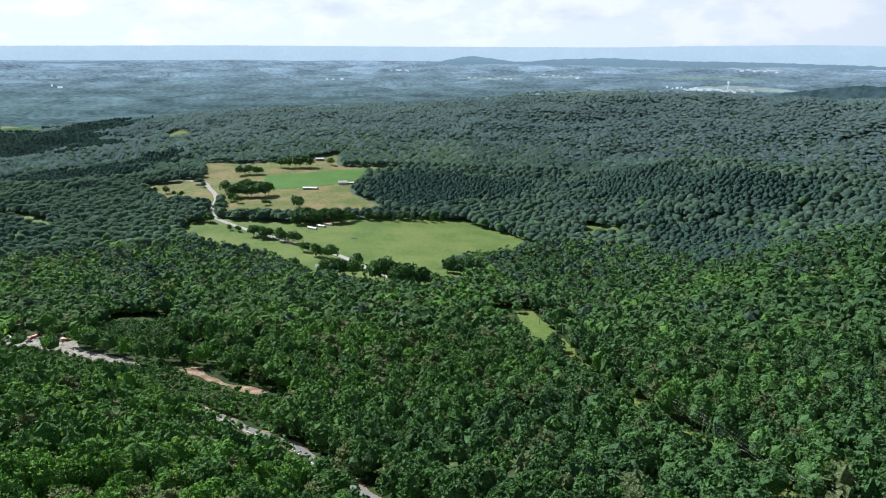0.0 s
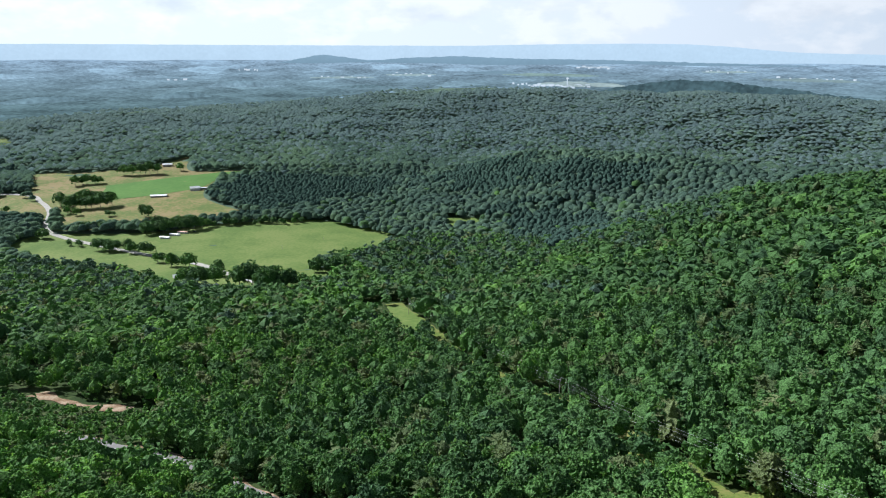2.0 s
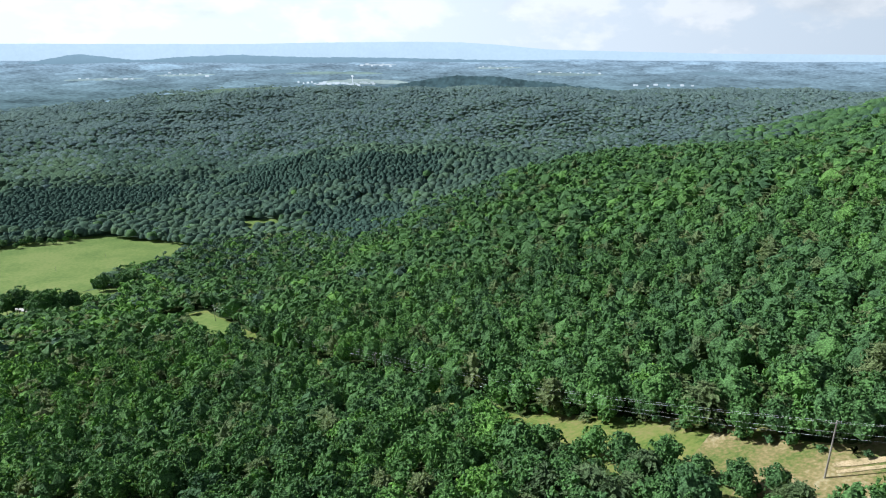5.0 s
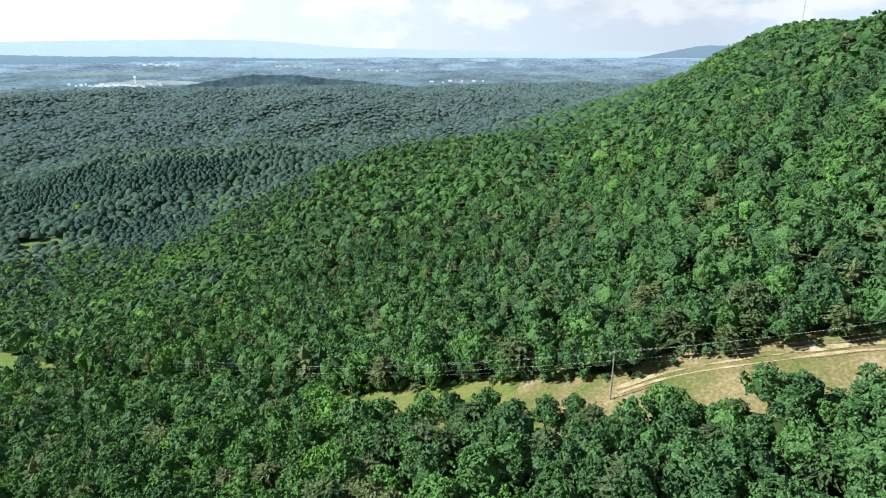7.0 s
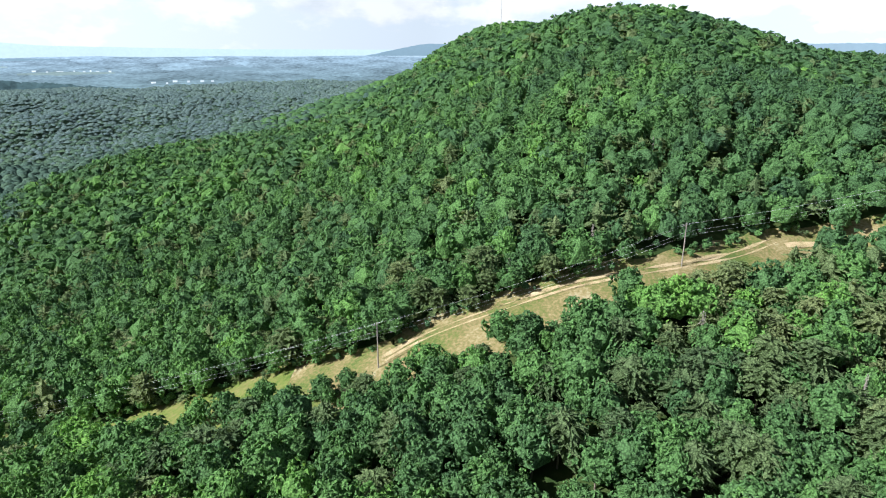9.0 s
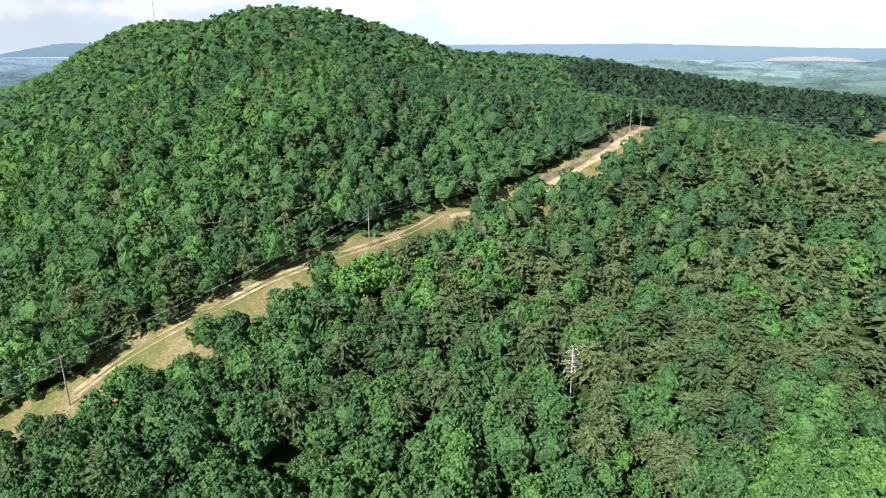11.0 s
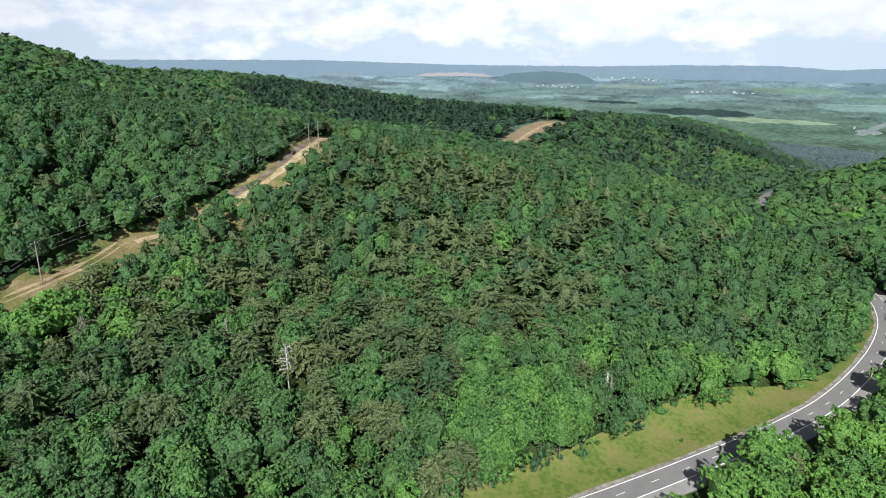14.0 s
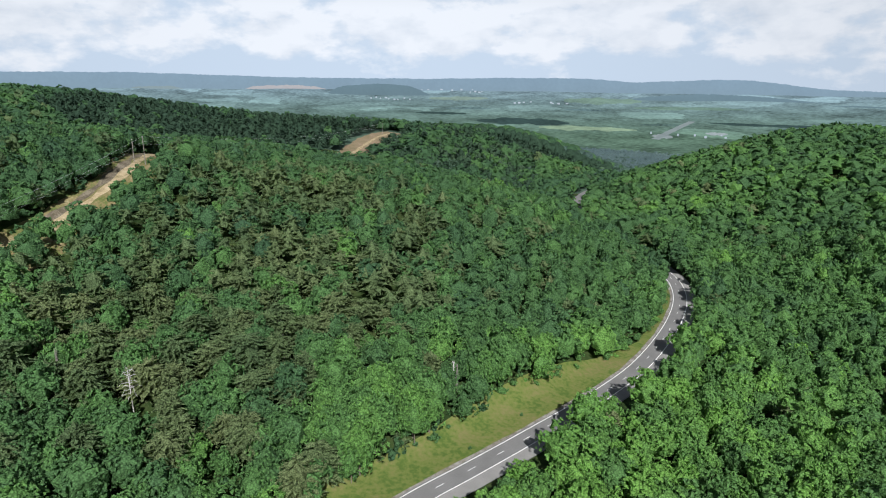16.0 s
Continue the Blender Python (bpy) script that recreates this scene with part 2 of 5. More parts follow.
PLAIN = -40.0
# landforms, fitted to the camera's view: plan x, y, breadth, height above or below the plain
REGION = [
    (0, -1800, 900, 36.5), (450, 2700, 900, 61.2), (900, 0, 900, 95), (1800, 900, 900, 92.2),
]
COUNTRY_A = [
    (-1705, 1650, 420, 10), (-1145, 1650, 420, -19.5), (-585, -2270, 420, -17.5), (-585, -1710, 420, 80.1), (-585, 530, 420, 14.8),
    (-585, 1090, 420, 5.1), (-585, 1650, 420, -18.9), (-585, 2210, 420, 43.9), (-25, -2270, 420, -17), (-25, -1710, 420, -17.2),
    (-25, -1150, 420, 32.2), (-25, -590, 420, 64.4), (-25, -30, 420, 104.1), (-25, 530, 420, -51.9), (-25, 1090, 420, -43.1),
    (-25, 1650, 420, 28.4), (-25, 2210, 420, -25.7), (535, -2270, 420, -19.7), (535, -1710, 420, 7.5), (535, -1150, 420, -17),
    (535, -590, 420, 37.9), (535, -30, 420, 32.4), (535, 1090, 420, 129.9), (535, 1650, 420, -167),
]
COUNTRY_B = [
    (535, 2210, 420, 97.8), (1095, -1710, 420, 14.2), (1095, -1150, 420, -17), (1095, -30, 420, 59.9), (1095, 530, 420, 44.1),
    (1095, 1090, 420, -231.5), (1095, 1650, 420, 91.5), (1655, -1710, 420, 9.5), (1655, -1150, 420, -3.2), (1655, -590, 420, -36.6),
    (1655, -30, 420, 14.4), (1655, 530, 420, -45.7), (1655, 1090, 420, 44.3), (1655, 1650, 420, 18.6), (2215, -590, 420, 17.1),
    (2215, -30, 420, -49.8), (2215, 530, 420, 48.7),
]
HILLS_A = [
    (-315, -1190, 210, 21.1), (-315, -900, 210, -17.1), (-315, 260, 210, 11.4), (-25, -1190, 210, -16), (-25, -900, 210, 24.9),
    (-25, -610, 210, 31.3), (-25, -320, 210, -71.4), (265, -1190, 210, -34.8), (265, -900, 210, 8.6), (265, -610, 210, -20.7),
    (265, -320, 210, -9.7), (265, 260, 210, -40.4), (265, 550, 210, -30.9), (265, 840, 210, -26.4), (265, 1130, 210, -52),
    (555, -900, 210, 28.4), (555, -610, 210, 15.7), (555, -320, 210, -30.5), (555, -30, 210, 21.5), (555, 260, 210, 30.3),
    (555, 840, 210, -70.3), (555, 1130, 210, 58.4), (845, -900, 210, -21.9), (845, -610, 210, 26),
]
HILLS_B = [
    (845, -320, 210, 38.1), (845, -30, 210, -21.8), (845, 260, 210, 6.8), (845, 550, 210, -32.1), (845, 840, 210, 30.1),
    (1135, -610, 210, 12.7), (1135, -30, 210, -9), (1135, 260, 210, 23), (1135, 550, 210, 25.7),
]
KNOLLS_A = [
    (-175, -480, 105, 24.1), (-175, 120, 105, 12.3), (-25, -780, 105, 17.4), (-25, -480, 105, -12.2), (-25, -330, 105, 1.2),
    (-25, -30, 105, -17.6), (-25, 270, 105, -24.7), (125, -480, 105, -27.8), (125, 120, 105, -9.2), (235, -940, 105, -21.7),
    (235, -810, 105, -33.3), (275, -630, 105, -36.8), (275, -480, 105, -13.2), (275, -330, 105, 15.4), (275, -30, 105, 20),
    (275, 120, 105, -16.2), (365, -940, 105, 17.1), (425, -630, 105, 12.1), (425, -180, 105, -18), (425, -30, 105, 12.9),
    (425, 420, 105, 17.7), (425, 570, 105, 25.4), (495, -940, 105, 22.6), (575, -480, 105, -3.5),
]
KNOLLS_B = [
    (575, -30, 105, 34.6), (575, 270, 105, -35.8), (755, 100, 105, 9.4), (755, 360, 105, -23.8), (885, 100, 105, 19.5),
    (885, 230, 105, 42.1), (885, 360, 105, -38.2), (885, 490, 105, 8.5),
]
SPURS = [
    (-109, -450, 60, 11.5), (59, -114, 60, -11), (143, -450, 60, 8.3), (143, -366, 60, 22.1), (227, -114, 60, -21.8),
    (311, -198, 60, 13.7),
]
LANDFORMS = REGION + COUNTRY_A + COUNTRY_B + HILLS_A + HILLS_B + KNOLLS_A + KNOLLS_B + SPURS

HIGHWAY = [(0, -15, 113), (22, -50, 114), (35, -85, 115.5), (39, -118, 117), (35.6, -145, 118), (30.5, -167, 118.5), (25, -192, 119), (18, -232, 119),
           (15, -271, 119), (19, -323, 119), (29, -366, 119), (47, -400, 119), (82, -437, 119), (124, -474, 119), (162, -522, 119), (186, -574, 119), (206, -638, 117), (224, -720, 110), (236, -820, 98), (262, -960, 84), (330, -1200, 66)]


def spline(pts, step):
    """A smooth line through the points, as rows about step apart."""
    p = [np.array(q, float) for q in pts]
    p = [2 * p[0] - p[1], *p, 2 * p[-1] - p[-2]]
    rows = []
    for a, b, c, d in zip(p, p[1:], p[2:], p[3:]):
        for s in np.linspace(0, 1, max(2, int(np.linalg.norm(c - b) / step)), endpoint=False):
            rows.append(0.5 * (2 * b + (c - a) * s + (2 * a - 5 * b + 4 * c - d) * s**2 + (3 * b - a - 3 * c + d) * s**3))
    rows.append(p[-2])
    return np.array(rows)


ROAD_LINE = spline(HIGHWAY, 6.0)


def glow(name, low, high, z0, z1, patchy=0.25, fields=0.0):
    """Far country that glows, haze put into its colour: mottled woods and fields, paler towards the skyline."""
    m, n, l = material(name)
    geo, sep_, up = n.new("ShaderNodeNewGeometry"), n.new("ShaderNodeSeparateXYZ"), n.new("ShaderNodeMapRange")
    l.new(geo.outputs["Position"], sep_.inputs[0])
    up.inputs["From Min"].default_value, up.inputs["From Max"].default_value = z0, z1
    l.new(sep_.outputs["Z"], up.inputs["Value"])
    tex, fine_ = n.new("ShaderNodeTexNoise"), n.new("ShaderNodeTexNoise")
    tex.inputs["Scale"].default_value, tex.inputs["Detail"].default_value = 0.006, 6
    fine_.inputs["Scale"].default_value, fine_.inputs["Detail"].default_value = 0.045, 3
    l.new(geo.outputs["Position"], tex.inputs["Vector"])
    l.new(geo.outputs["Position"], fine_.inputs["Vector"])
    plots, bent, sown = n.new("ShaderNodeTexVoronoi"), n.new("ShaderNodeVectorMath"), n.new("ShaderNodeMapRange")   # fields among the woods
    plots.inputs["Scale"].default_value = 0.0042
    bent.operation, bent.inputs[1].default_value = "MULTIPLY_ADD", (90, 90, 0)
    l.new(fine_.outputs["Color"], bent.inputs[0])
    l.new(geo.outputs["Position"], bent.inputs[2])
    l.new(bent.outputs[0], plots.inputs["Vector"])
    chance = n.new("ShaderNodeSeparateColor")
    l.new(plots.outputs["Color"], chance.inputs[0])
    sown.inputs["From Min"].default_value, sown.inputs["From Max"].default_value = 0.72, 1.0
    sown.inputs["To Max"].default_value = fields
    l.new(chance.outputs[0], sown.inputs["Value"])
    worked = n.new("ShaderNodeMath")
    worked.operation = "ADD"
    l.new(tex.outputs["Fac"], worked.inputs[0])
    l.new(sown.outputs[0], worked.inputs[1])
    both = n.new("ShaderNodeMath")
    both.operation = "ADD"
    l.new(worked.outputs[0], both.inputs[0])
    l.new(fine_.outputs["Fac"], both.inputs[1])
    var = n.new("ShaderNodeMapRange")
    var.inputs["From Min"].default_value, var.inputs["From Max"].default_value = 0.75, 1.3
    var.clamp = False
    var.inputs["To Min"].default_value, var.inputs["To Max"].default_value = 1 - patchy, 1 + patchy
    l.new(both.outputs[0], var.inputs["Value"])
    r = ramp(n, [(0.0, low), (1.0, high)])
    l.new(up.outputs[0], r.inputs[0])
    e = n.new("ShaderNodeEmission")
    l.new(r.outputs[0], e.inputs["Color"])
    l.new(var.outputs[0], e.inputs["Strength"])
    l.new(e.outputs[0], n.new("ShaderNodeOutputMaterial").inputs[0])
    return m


# both lands glow, paler and bluer as they rise, to imitate haze
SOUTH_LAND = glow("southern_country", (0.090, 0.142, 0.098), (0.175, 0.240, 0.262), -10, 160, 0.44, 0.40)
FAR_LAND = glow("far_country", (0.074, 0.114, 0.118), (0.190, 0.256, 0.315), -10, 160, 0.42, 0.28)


def rolling(x, y):
    """Far country: long low swells."""
    return (np.sin(x / 310 + 1.3 * np.sin(y / 470)) * np.cos(y / 350 - 0.8 * np.sin(x / 520)) + 0.5 * np.sin(x / 140 + y / 190) * np.sin(y / 160 - x / 300))


def relief(x, y):
    """Low knolls and hollows of the wooded country, in metres."""
    u, v = 0.86 * x + 0.5 * y, 0.86 * y - 0.5 * x
    return 7.5 * np.sin(u / 74 + 1.4 * np.sin(v / 131)) * np.sin(v / 58 + 1.1 * np.sin(u / 97)) + 4.0 * np.sin(u / 33 + 1.2 * np.sin(v / 47)) * np.sin(v / 29 + 0.7)


def open_land(x, y):
    """Nought over the farm's even fields, one in the woods round them."""
    return np.clip(np.hypot((x + 210) / 420, (y - 1090) / 520) * 2.2 - 1.7, 0, 1)


def height(x, y):
    x, y = np.asarray(x, float), np.asarray(y, float)
    z = np.full(x.shape, PLAIN)
    for cx, cy, s, a in LANDFORMS:
        z = z + a * np.exp(-((x - cx) ** 2 + (y - cy) ** 2) / (2.0 * s * s))
    r = np.hypot(x - CENTRE[0], y - CENTRE[1])
    z = z + rolling(x, y) * 6 * np.clip((r - 1500) / 1500, 0, 1) * np.clip((y + 200) / 800, 0.4, 1)
    far = np.clip((r - 2600) / 2200, 0, 1)                  # the far country is bent up to the skyline to fit the camera's view
    lift = 229 + r * np.tan(np.radians(-5.9 + 5.0 * far**0.72)) + rolling(x, y) * 5
    w = np.clip((r - 2600) / 500, 0, 1)
    z = z * (1 - w) + lift * w
    z = z + relief(x, y) * np.clip((r - 850) / 450, 0, 1) * np.clip((2600 - r) / 300, 0, 1) * np.clip((y + 60) / 500, 0, 1) * open_land(x, y)
    near = np.nonzero((r < 1700) & (x > -80) & (y < 45) & (x < 700))[0] if x.ndim == 1 else ()
    if len(near):
        for part_ in np.array_split(near, max(1, len(near) // 20000)):
            d = np.hypot(x[part_, None] - ROAD_LINE[None, :, 0], y[part_, None] - ROAD_LINE[None, :, 1])
            k = d.argmin(1)
            w = np.clip((d.min(1) - 12) / 14, 0, 1)
            w = w * w * (3 - 2 * w)
            z[part_] = ROAD_LINE[k, 2] * (1 - w) + z[part_] * w
    return z


def inside(x, y, poly):
    hit = np.zeros(np.shape(x), bool)
    for (ax, ay), (bx, by) in zip(poly, poly[1:] + poly[:1]):
        if ay != by:
            hit ^= ((ay > y) != (by > y)) & (x < (bx - ax) * (y - ay) / (by - ay) + ax)
    return hit


def off_line(x, y, pts, step=4.0):
    """Distance from a line in plan."""
    line = spline([q[:2] for q in pts], step)
    best = np.full(np.shape(x), 1e9)
    for px, py in line:
        best = np.minimum(best, (x - px) ** 2 + (y - py) ** 2)
    return np.sqrt(best)


def mesh_of(name, verts, faces, materials, mat=None, smooth=False, tint=None):
    """A mesh from arrays of corners and of triangles or quads."""
    me = bpy.data.meshes.new(name)
    verts, faces = np.asarray(verts, np.float32), np.asarray(faces, np.int32)
    me.vertices.add(len(verts))
    me.vertices.foreach_set("co", verts.ravel())
    n = faces.shape[1]
    me.loops.add(faces.size)
    me.loops.foreach_set("vertex_index", faces.ravel())
    me.polygons.add(len(faces))
    me.polygons.foreach_set("loop_start", np.arange(0, faces.size, n, dtype=np.int32))
    if mat is not None:
        me.polygons.foreach_set("material_index", np.asarray(mat, np.int32))
    me.polygons.foreach_set("use_smooth", np.full(len(faces), smooth))
    for m in materials:
        me.materials.append(m)
    if tint is not None:
        at = me.attributes.new("tint", "FLOAT", "POINT")
        at.data.foreach_set("value", np.asarray(tint, np.float32))
    me.update(calc_edges=True)
    return me


def grid_faces(rows, cols, wrap=False):
    i, j = np.meshgrid(np.arange(rows - 1), np.arange(cols if wrap else cols - 1), indexing="ij")
    k = (j + 1) % cols
    return np.stack([i * cols + j, i * cols + k, (i + 1) * cols + k, (i + 1) * cols + j], -1).reshape(-1, 4)


# ground: one sheet to the horizon
rings = np.concatenate([[0.5], np.geomspace(25, 4900, 165)])
turns = np.linspace(0, 2 * np.pi, 380, endpoint=False)
gx = (CENTRE[0] + rings[:, None] * np.sin(turns)).ravel()
gy = (CENTRE[1] + rings[:, None] * np.cos(turns)).ravel()
face = np.arange((len(rings) - 1) * len(turns))
ring = face // len(turns)
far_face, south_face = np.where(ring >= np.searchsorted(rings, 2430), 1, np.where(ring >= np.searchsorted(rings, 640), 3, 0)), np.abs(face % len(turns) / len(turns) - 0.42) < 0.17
ground = new("ground", mesh_of("ground", np.stack([gx, gy, height(gx, gy)], 1), grid_faces(len(rings), len(turns), True)[:, ::-1], [SOIL, FAR_LAND, SOUTH_LAND, HAZY_FLOOR], np.where(south_face & (far_face == 1), 2, far_face), smooth=True))
tagged(ground, "hilly forest floor of dark soil and undergrowth", "ground", kind="structure")


def patch(name, poly, mat, lift, label, step=12.0):
    """A piece of land cover draped over the ground, cut to a rounded outline."""
    line = spline(poly + poly[:1], step)[:-1, :2]
    mid = line.mean(0)
    s = np.concatenate([[0.02], np.linspace(0.08, 1, 14)])
    x = (mid[0] + s[:, None] * (line[:, 0] - mid[0])).ravel()
    y = (mid[1] + s[:, None] * (line[:, 1] - mid[1])).ravel()
    z = height(x, y) + lift
    return tagged(new(name, mesh_of(name, np.stack([x, y, z], 1), grid_faces(len(s), len(line), True), [mat], smooth=True)), label, name.replace("_", " "), kind="structure")


def ribbon(name, pts, half, mat, lift, label, side=0.0, step=3.0, kind="structure", cols=5, ragged=0.0, level=False):
    """A strip of road or track along a line, half its width to each side, shifted sideways."""
    line = spline(pts, step)
    way = np.gradient(line[:, :2], axis=0)
    way /= np.linalg.norm(way, axis=1)[:, None]
    left = np.stack([-way[:, 1], way[:, 0]], 1)
    u = np.linspace(-1, 1, cols)
    wob = np.interp(np.linspace(0, 1, len(line)), np.linspace(0, 1, len(half)), half) if isinstance(half, list) else half
    wob = wob + (ragged * (np.sin(np.arange(len(line)) * 0.9) + np.sin(np.arange(len(line)) * 0.37 + 1)) if ragged else 0)
    off = side + u[None, :] * np.broadcast_to(wob, len(line))[:, None]
    x = (line[:, 0, None] + left[:, 0, None] * off).ravel()
    y = (line[:, 1, None] + left[:, 1, None] * off).ravel()
    z = (np.repeat(line[:, 2], cols) if level else height(x, y)) + lift
    return tagged(new(name, mesh_of(name, np.stack([x, y, z], 1), grid_faces(len(line), cols)[:, ::-1], [mat], smooth=True)), label, name.replace("_", " "), kind=kind)


# open land
BIG_FIELD = [(-406, 940), (-381, 993), (-240, 974), (-135, 1007), (34, 1016), (144, 861), (91, 789), (-29, 690), (-95, 692), (-172, 685), (-222, 744), (-372, 861)]
UPPER_FIELD = [(-570, 1498), (-426, 1495), (-329, 1518), (-268, 1608), (-237, 1453), (-60, 1460), (-168, 1371), (-183, 1211), (-78, 1052), (-138, 1026), (-367, 1014), (-394, 1110), (-509, 1312)]
CROP_FIELD = [(-386, 1347), (-188, 1427), (-73, 1452), (-168, 1371), (-216, 1280), (-355, 1229)]
WEST_FIELD = [(-624, 1262), (-529, 1302), (-453, 1204), (-413, 1100), (-515, 1118)]
GLADE = [(227, 990), (295, 941), (255, 904), (216, 917)]
GARDEN = [(-184, 718), (-96, 699), (-29, 696), (45, 709), (19, 623), (-13, 593), (-53, 582), (-107, 607), (-160, 659)]
STRIP = [(65, 508), (78, 508), (86, 453), (90, 411), (79, 406), (66, 427)]
YARD = [(-314, 405), (-286, 405), (-253, 391), (-226, 358), (-182, 335), (-178, 323), (-212, 334), (-265, 368), (-294, 378)]
FARM_ROAD = [(-708, 1325), (-523, 1301), (-466, 1230), (-424, 1146), (-392, 1032), (-347, 969), (-262, 890), (-195, 828), (-134, 769), (-90, 702), (-38, 620), (-13, 569)]
LANE = [(-150, 329), (-135, 318), (-119, 308), (-96, 303)]
BACK_ROAD = [(-124, 267), (-103, 257), (-87, 245), (-66, 233), (-39, 200), (-19, 174), (5, 140), (-6, 100), (-15, 52), (-13, 12), (0, -15)]
POWER_CUT = [(114, 122), (122, 92), (130, 62), (134, 26), (144, 15), (157, -8), (167, -24), (185, -55), (204, -80), (223, -98), (234, -126), (244, -150), (256, -176), (277, -205), (325, -250), (340, -330), (412, -505), (432, -541), (446, -570), (459, -598), (474, -646)]
PASTURES = ([(-759, 1047), (-688, 1002), (-573, 913), (-568, 880), (-646, 926), (-722, 985)], [(-1533, 2199), (-1438, 2161), (-1334, 2015), (-1378, 1969)], [(-835, 1895), (-789, 1920), (-755, 1882), (-790, 1815)])
OLD_CUT = [(73, 518), (84, 423), (89, 343), (99, 287), (106, 252), (113, 221), (117, 170), (114, 122)]
# young growth: thickets by the lane, the yard and the back road, laid out so the camera sees these
SCRUB = ([(-205, 345), (-96, 312), (-72, 290), (-76, 258), (-122, 268), (-184, 290)], [(-315, 388), (-190, 325), (-172, 282), (-298, 322)],
         [(-269, 471), (-220, 467), (-174, 388), (-130, 345), (-190, 345), (-250, 380)], [(-98, 244), (-62, 230), (-42, 194), (-80, 206)], [(-62, 230), (-16, 180), (-4, 148), (-44, 190)], [(60, 535), (74, 430), (78, 400), (66, 400), (52, 430), (44, 535)])
PINE_HILL = [(208, -62), (215, -96), (215, -131), (217, -165), (267, -240), (242, -294), (197, -324), (123, -290), (84, -240), (86, -170), (76, -118), (90, -75), (104, -41), (142, -39)]
FAR_CUT = [(392, -466), (412, -505), (432, -541), (446, -570), (459, -598), (474, -646)]
# ridge and spur darkened with pines in place of cloud shadow
SHADED_RIDGE = [(350, -425), (385, -450), (412, -505), (440, -580), (500, -640), (640, -600), (790, -470), (690, -310), (540, -285), (450, -295), (412, -340), (372, -388)]
SHADED_SPUR = [(402, -752), (448, -838), (385, -880), (300, -930), (262, -905), (288, -850), (340, -800)]
FAR_SLOPE = [(540, -276), (471, -403), (358, -526), (247, -601), (393, -875), (558, -764), (725, -581), (828, -392)]
BRIGHT_STAND = [(77, -147), (82, -167), (73, -178), (60, -184), (50, -184), (47, -172), (50, -152), (57, -132)]
VERGE_EDGE = [(36, -50), (52, -85), (57, -118), (54, -136), (47, -166), (41, -205), (34.5, -237), (27, -262), (22, -296), (24.5, -330), (34, -366), (53, -397)]
patch("field", BIG_FIELD, MEADOW, 0.5, "wide mown green meadow in the valley")
patch("field", UPPER_FIELD, STUBBLE, 0.5, "dry tan hay field beyond the meadow")
patch("field", CROP_FIELD, CROP, 0.9, "bright green crop strip beside the barns")
patch("field", WEST_FIELD, STUBBLE, 0.6, "dry tan field beside the farm road")
patch("glade", GLADE, MEADOW, 0.4, "small grassy glade among the woods")
for poly in PASTURES:
    patch("field", poly, MEADOW, 0.6, "small pale pasture between the woods")
patch("garden", GARDEN, MEADOW, 0.45, "mown lawn round the white house", step=8)
patch("glade", STRIP, MEADOW, 0.3, "narrow mown strip between tree edges")
patch("yard", YARD, GRAVEL, 0.25, "pale gravel yard at the lane's end", step=5)
ribbon("road", FARM_ROAD, 4.4, PALE_ROAD, 0.9, "pale winding farm road across the fields")
ribbon("lane", LANE, [5.0, 3.2, 3.6, 4.2], CLAY, 0.3, "red clay lane cut through the woods", ragged=1.2)
ribbon("verge", BACK_ROAD, 4.4, CLAY, 0.12, "red clay banks of the back road", ragged=0.8)
ribbon("road", BACK_ROAD, [2.9, 2.9, 2.9, 2.9, 3.6], ASPHALT, 0.4, "narrow grey back road under the trees")
ribbon("edge_line", BACK_ROAD, 0.16, PAINT, 0.44, "white edge line of the back road", side=-2.5, cols=2)
ribbon("grass_cut", POWER_CUT[:3], [14, 15.5, 16], VERGE, 0.21, "green rough grass of the power line clearing", cols=9, ragged=1.0)
ribbon("grass_cut", POWER_CUT[:10], [14, 16.5, 17, 16.5, 15.5], STRAW, 0.15, "rough grass of the power line clearing", cols=11, ragged=1.0)
ribbon("grass_cut", OLD_CUT, 7.0, VERGE, 0.15, "rough grass under the power line in the valley", ragged=0.6, cols=7)
ribbon("grass_cut", POWER_CUT[8:16], [14, 14.5, 14, 13.5, 13], STRAW, 0.11, "rough grass of the clearing over the crest", cols=9, ragged=0.7)
ribbon("bare_cut", FAR_CUT, [10, 13, 13, 11], EARTH, 0.3, "bare reddish earth of the clearing on the far hill", cols=9, ragged=0.8)
ribbon("dirt_track", POWER_CUT[3:10], [0.35, 0.55, 0.7, 0.8], DIRT, 0.32, "pale dirt track worn along the clearing's upper edge", side=8.6, ragged=0.45)
ribbon("dirt_track", POWER_CUT[9:15], [1.0, 2.2, 2.0], DIRT, 0.34, "pale dirt track climbing to the crest", side=3.5, ragged=0.4)
ribbon("dirt_track", POWER_CUT[3:10], [0.35, 0.5, 0.4], DIRT, 0.30, "faint second rut beside the dirt track", side=5.9, ragged=0.18)
ribbon("bare_cut", POWER_CUT[11:15], [1.2, 2.4, 2.2, 1.4], BANK, 0.24, "brown bare bank beside the track", side=8.0, ragged=0.7)
ribbon("dirt_track", FAR_CUT, 1.8, DIRT, 0.5, "pale dirt track climbing the far hill", side=-2.0, ragged=0.3)
near_line = spline([q[:2] for q in HIGHWAY[:12]], 3.0)
VERGE_LAND = [tuple(q) for q in spline(VERGE_EDGE, 6.0)] + [tuple(q) for q in near_line[::-1]]


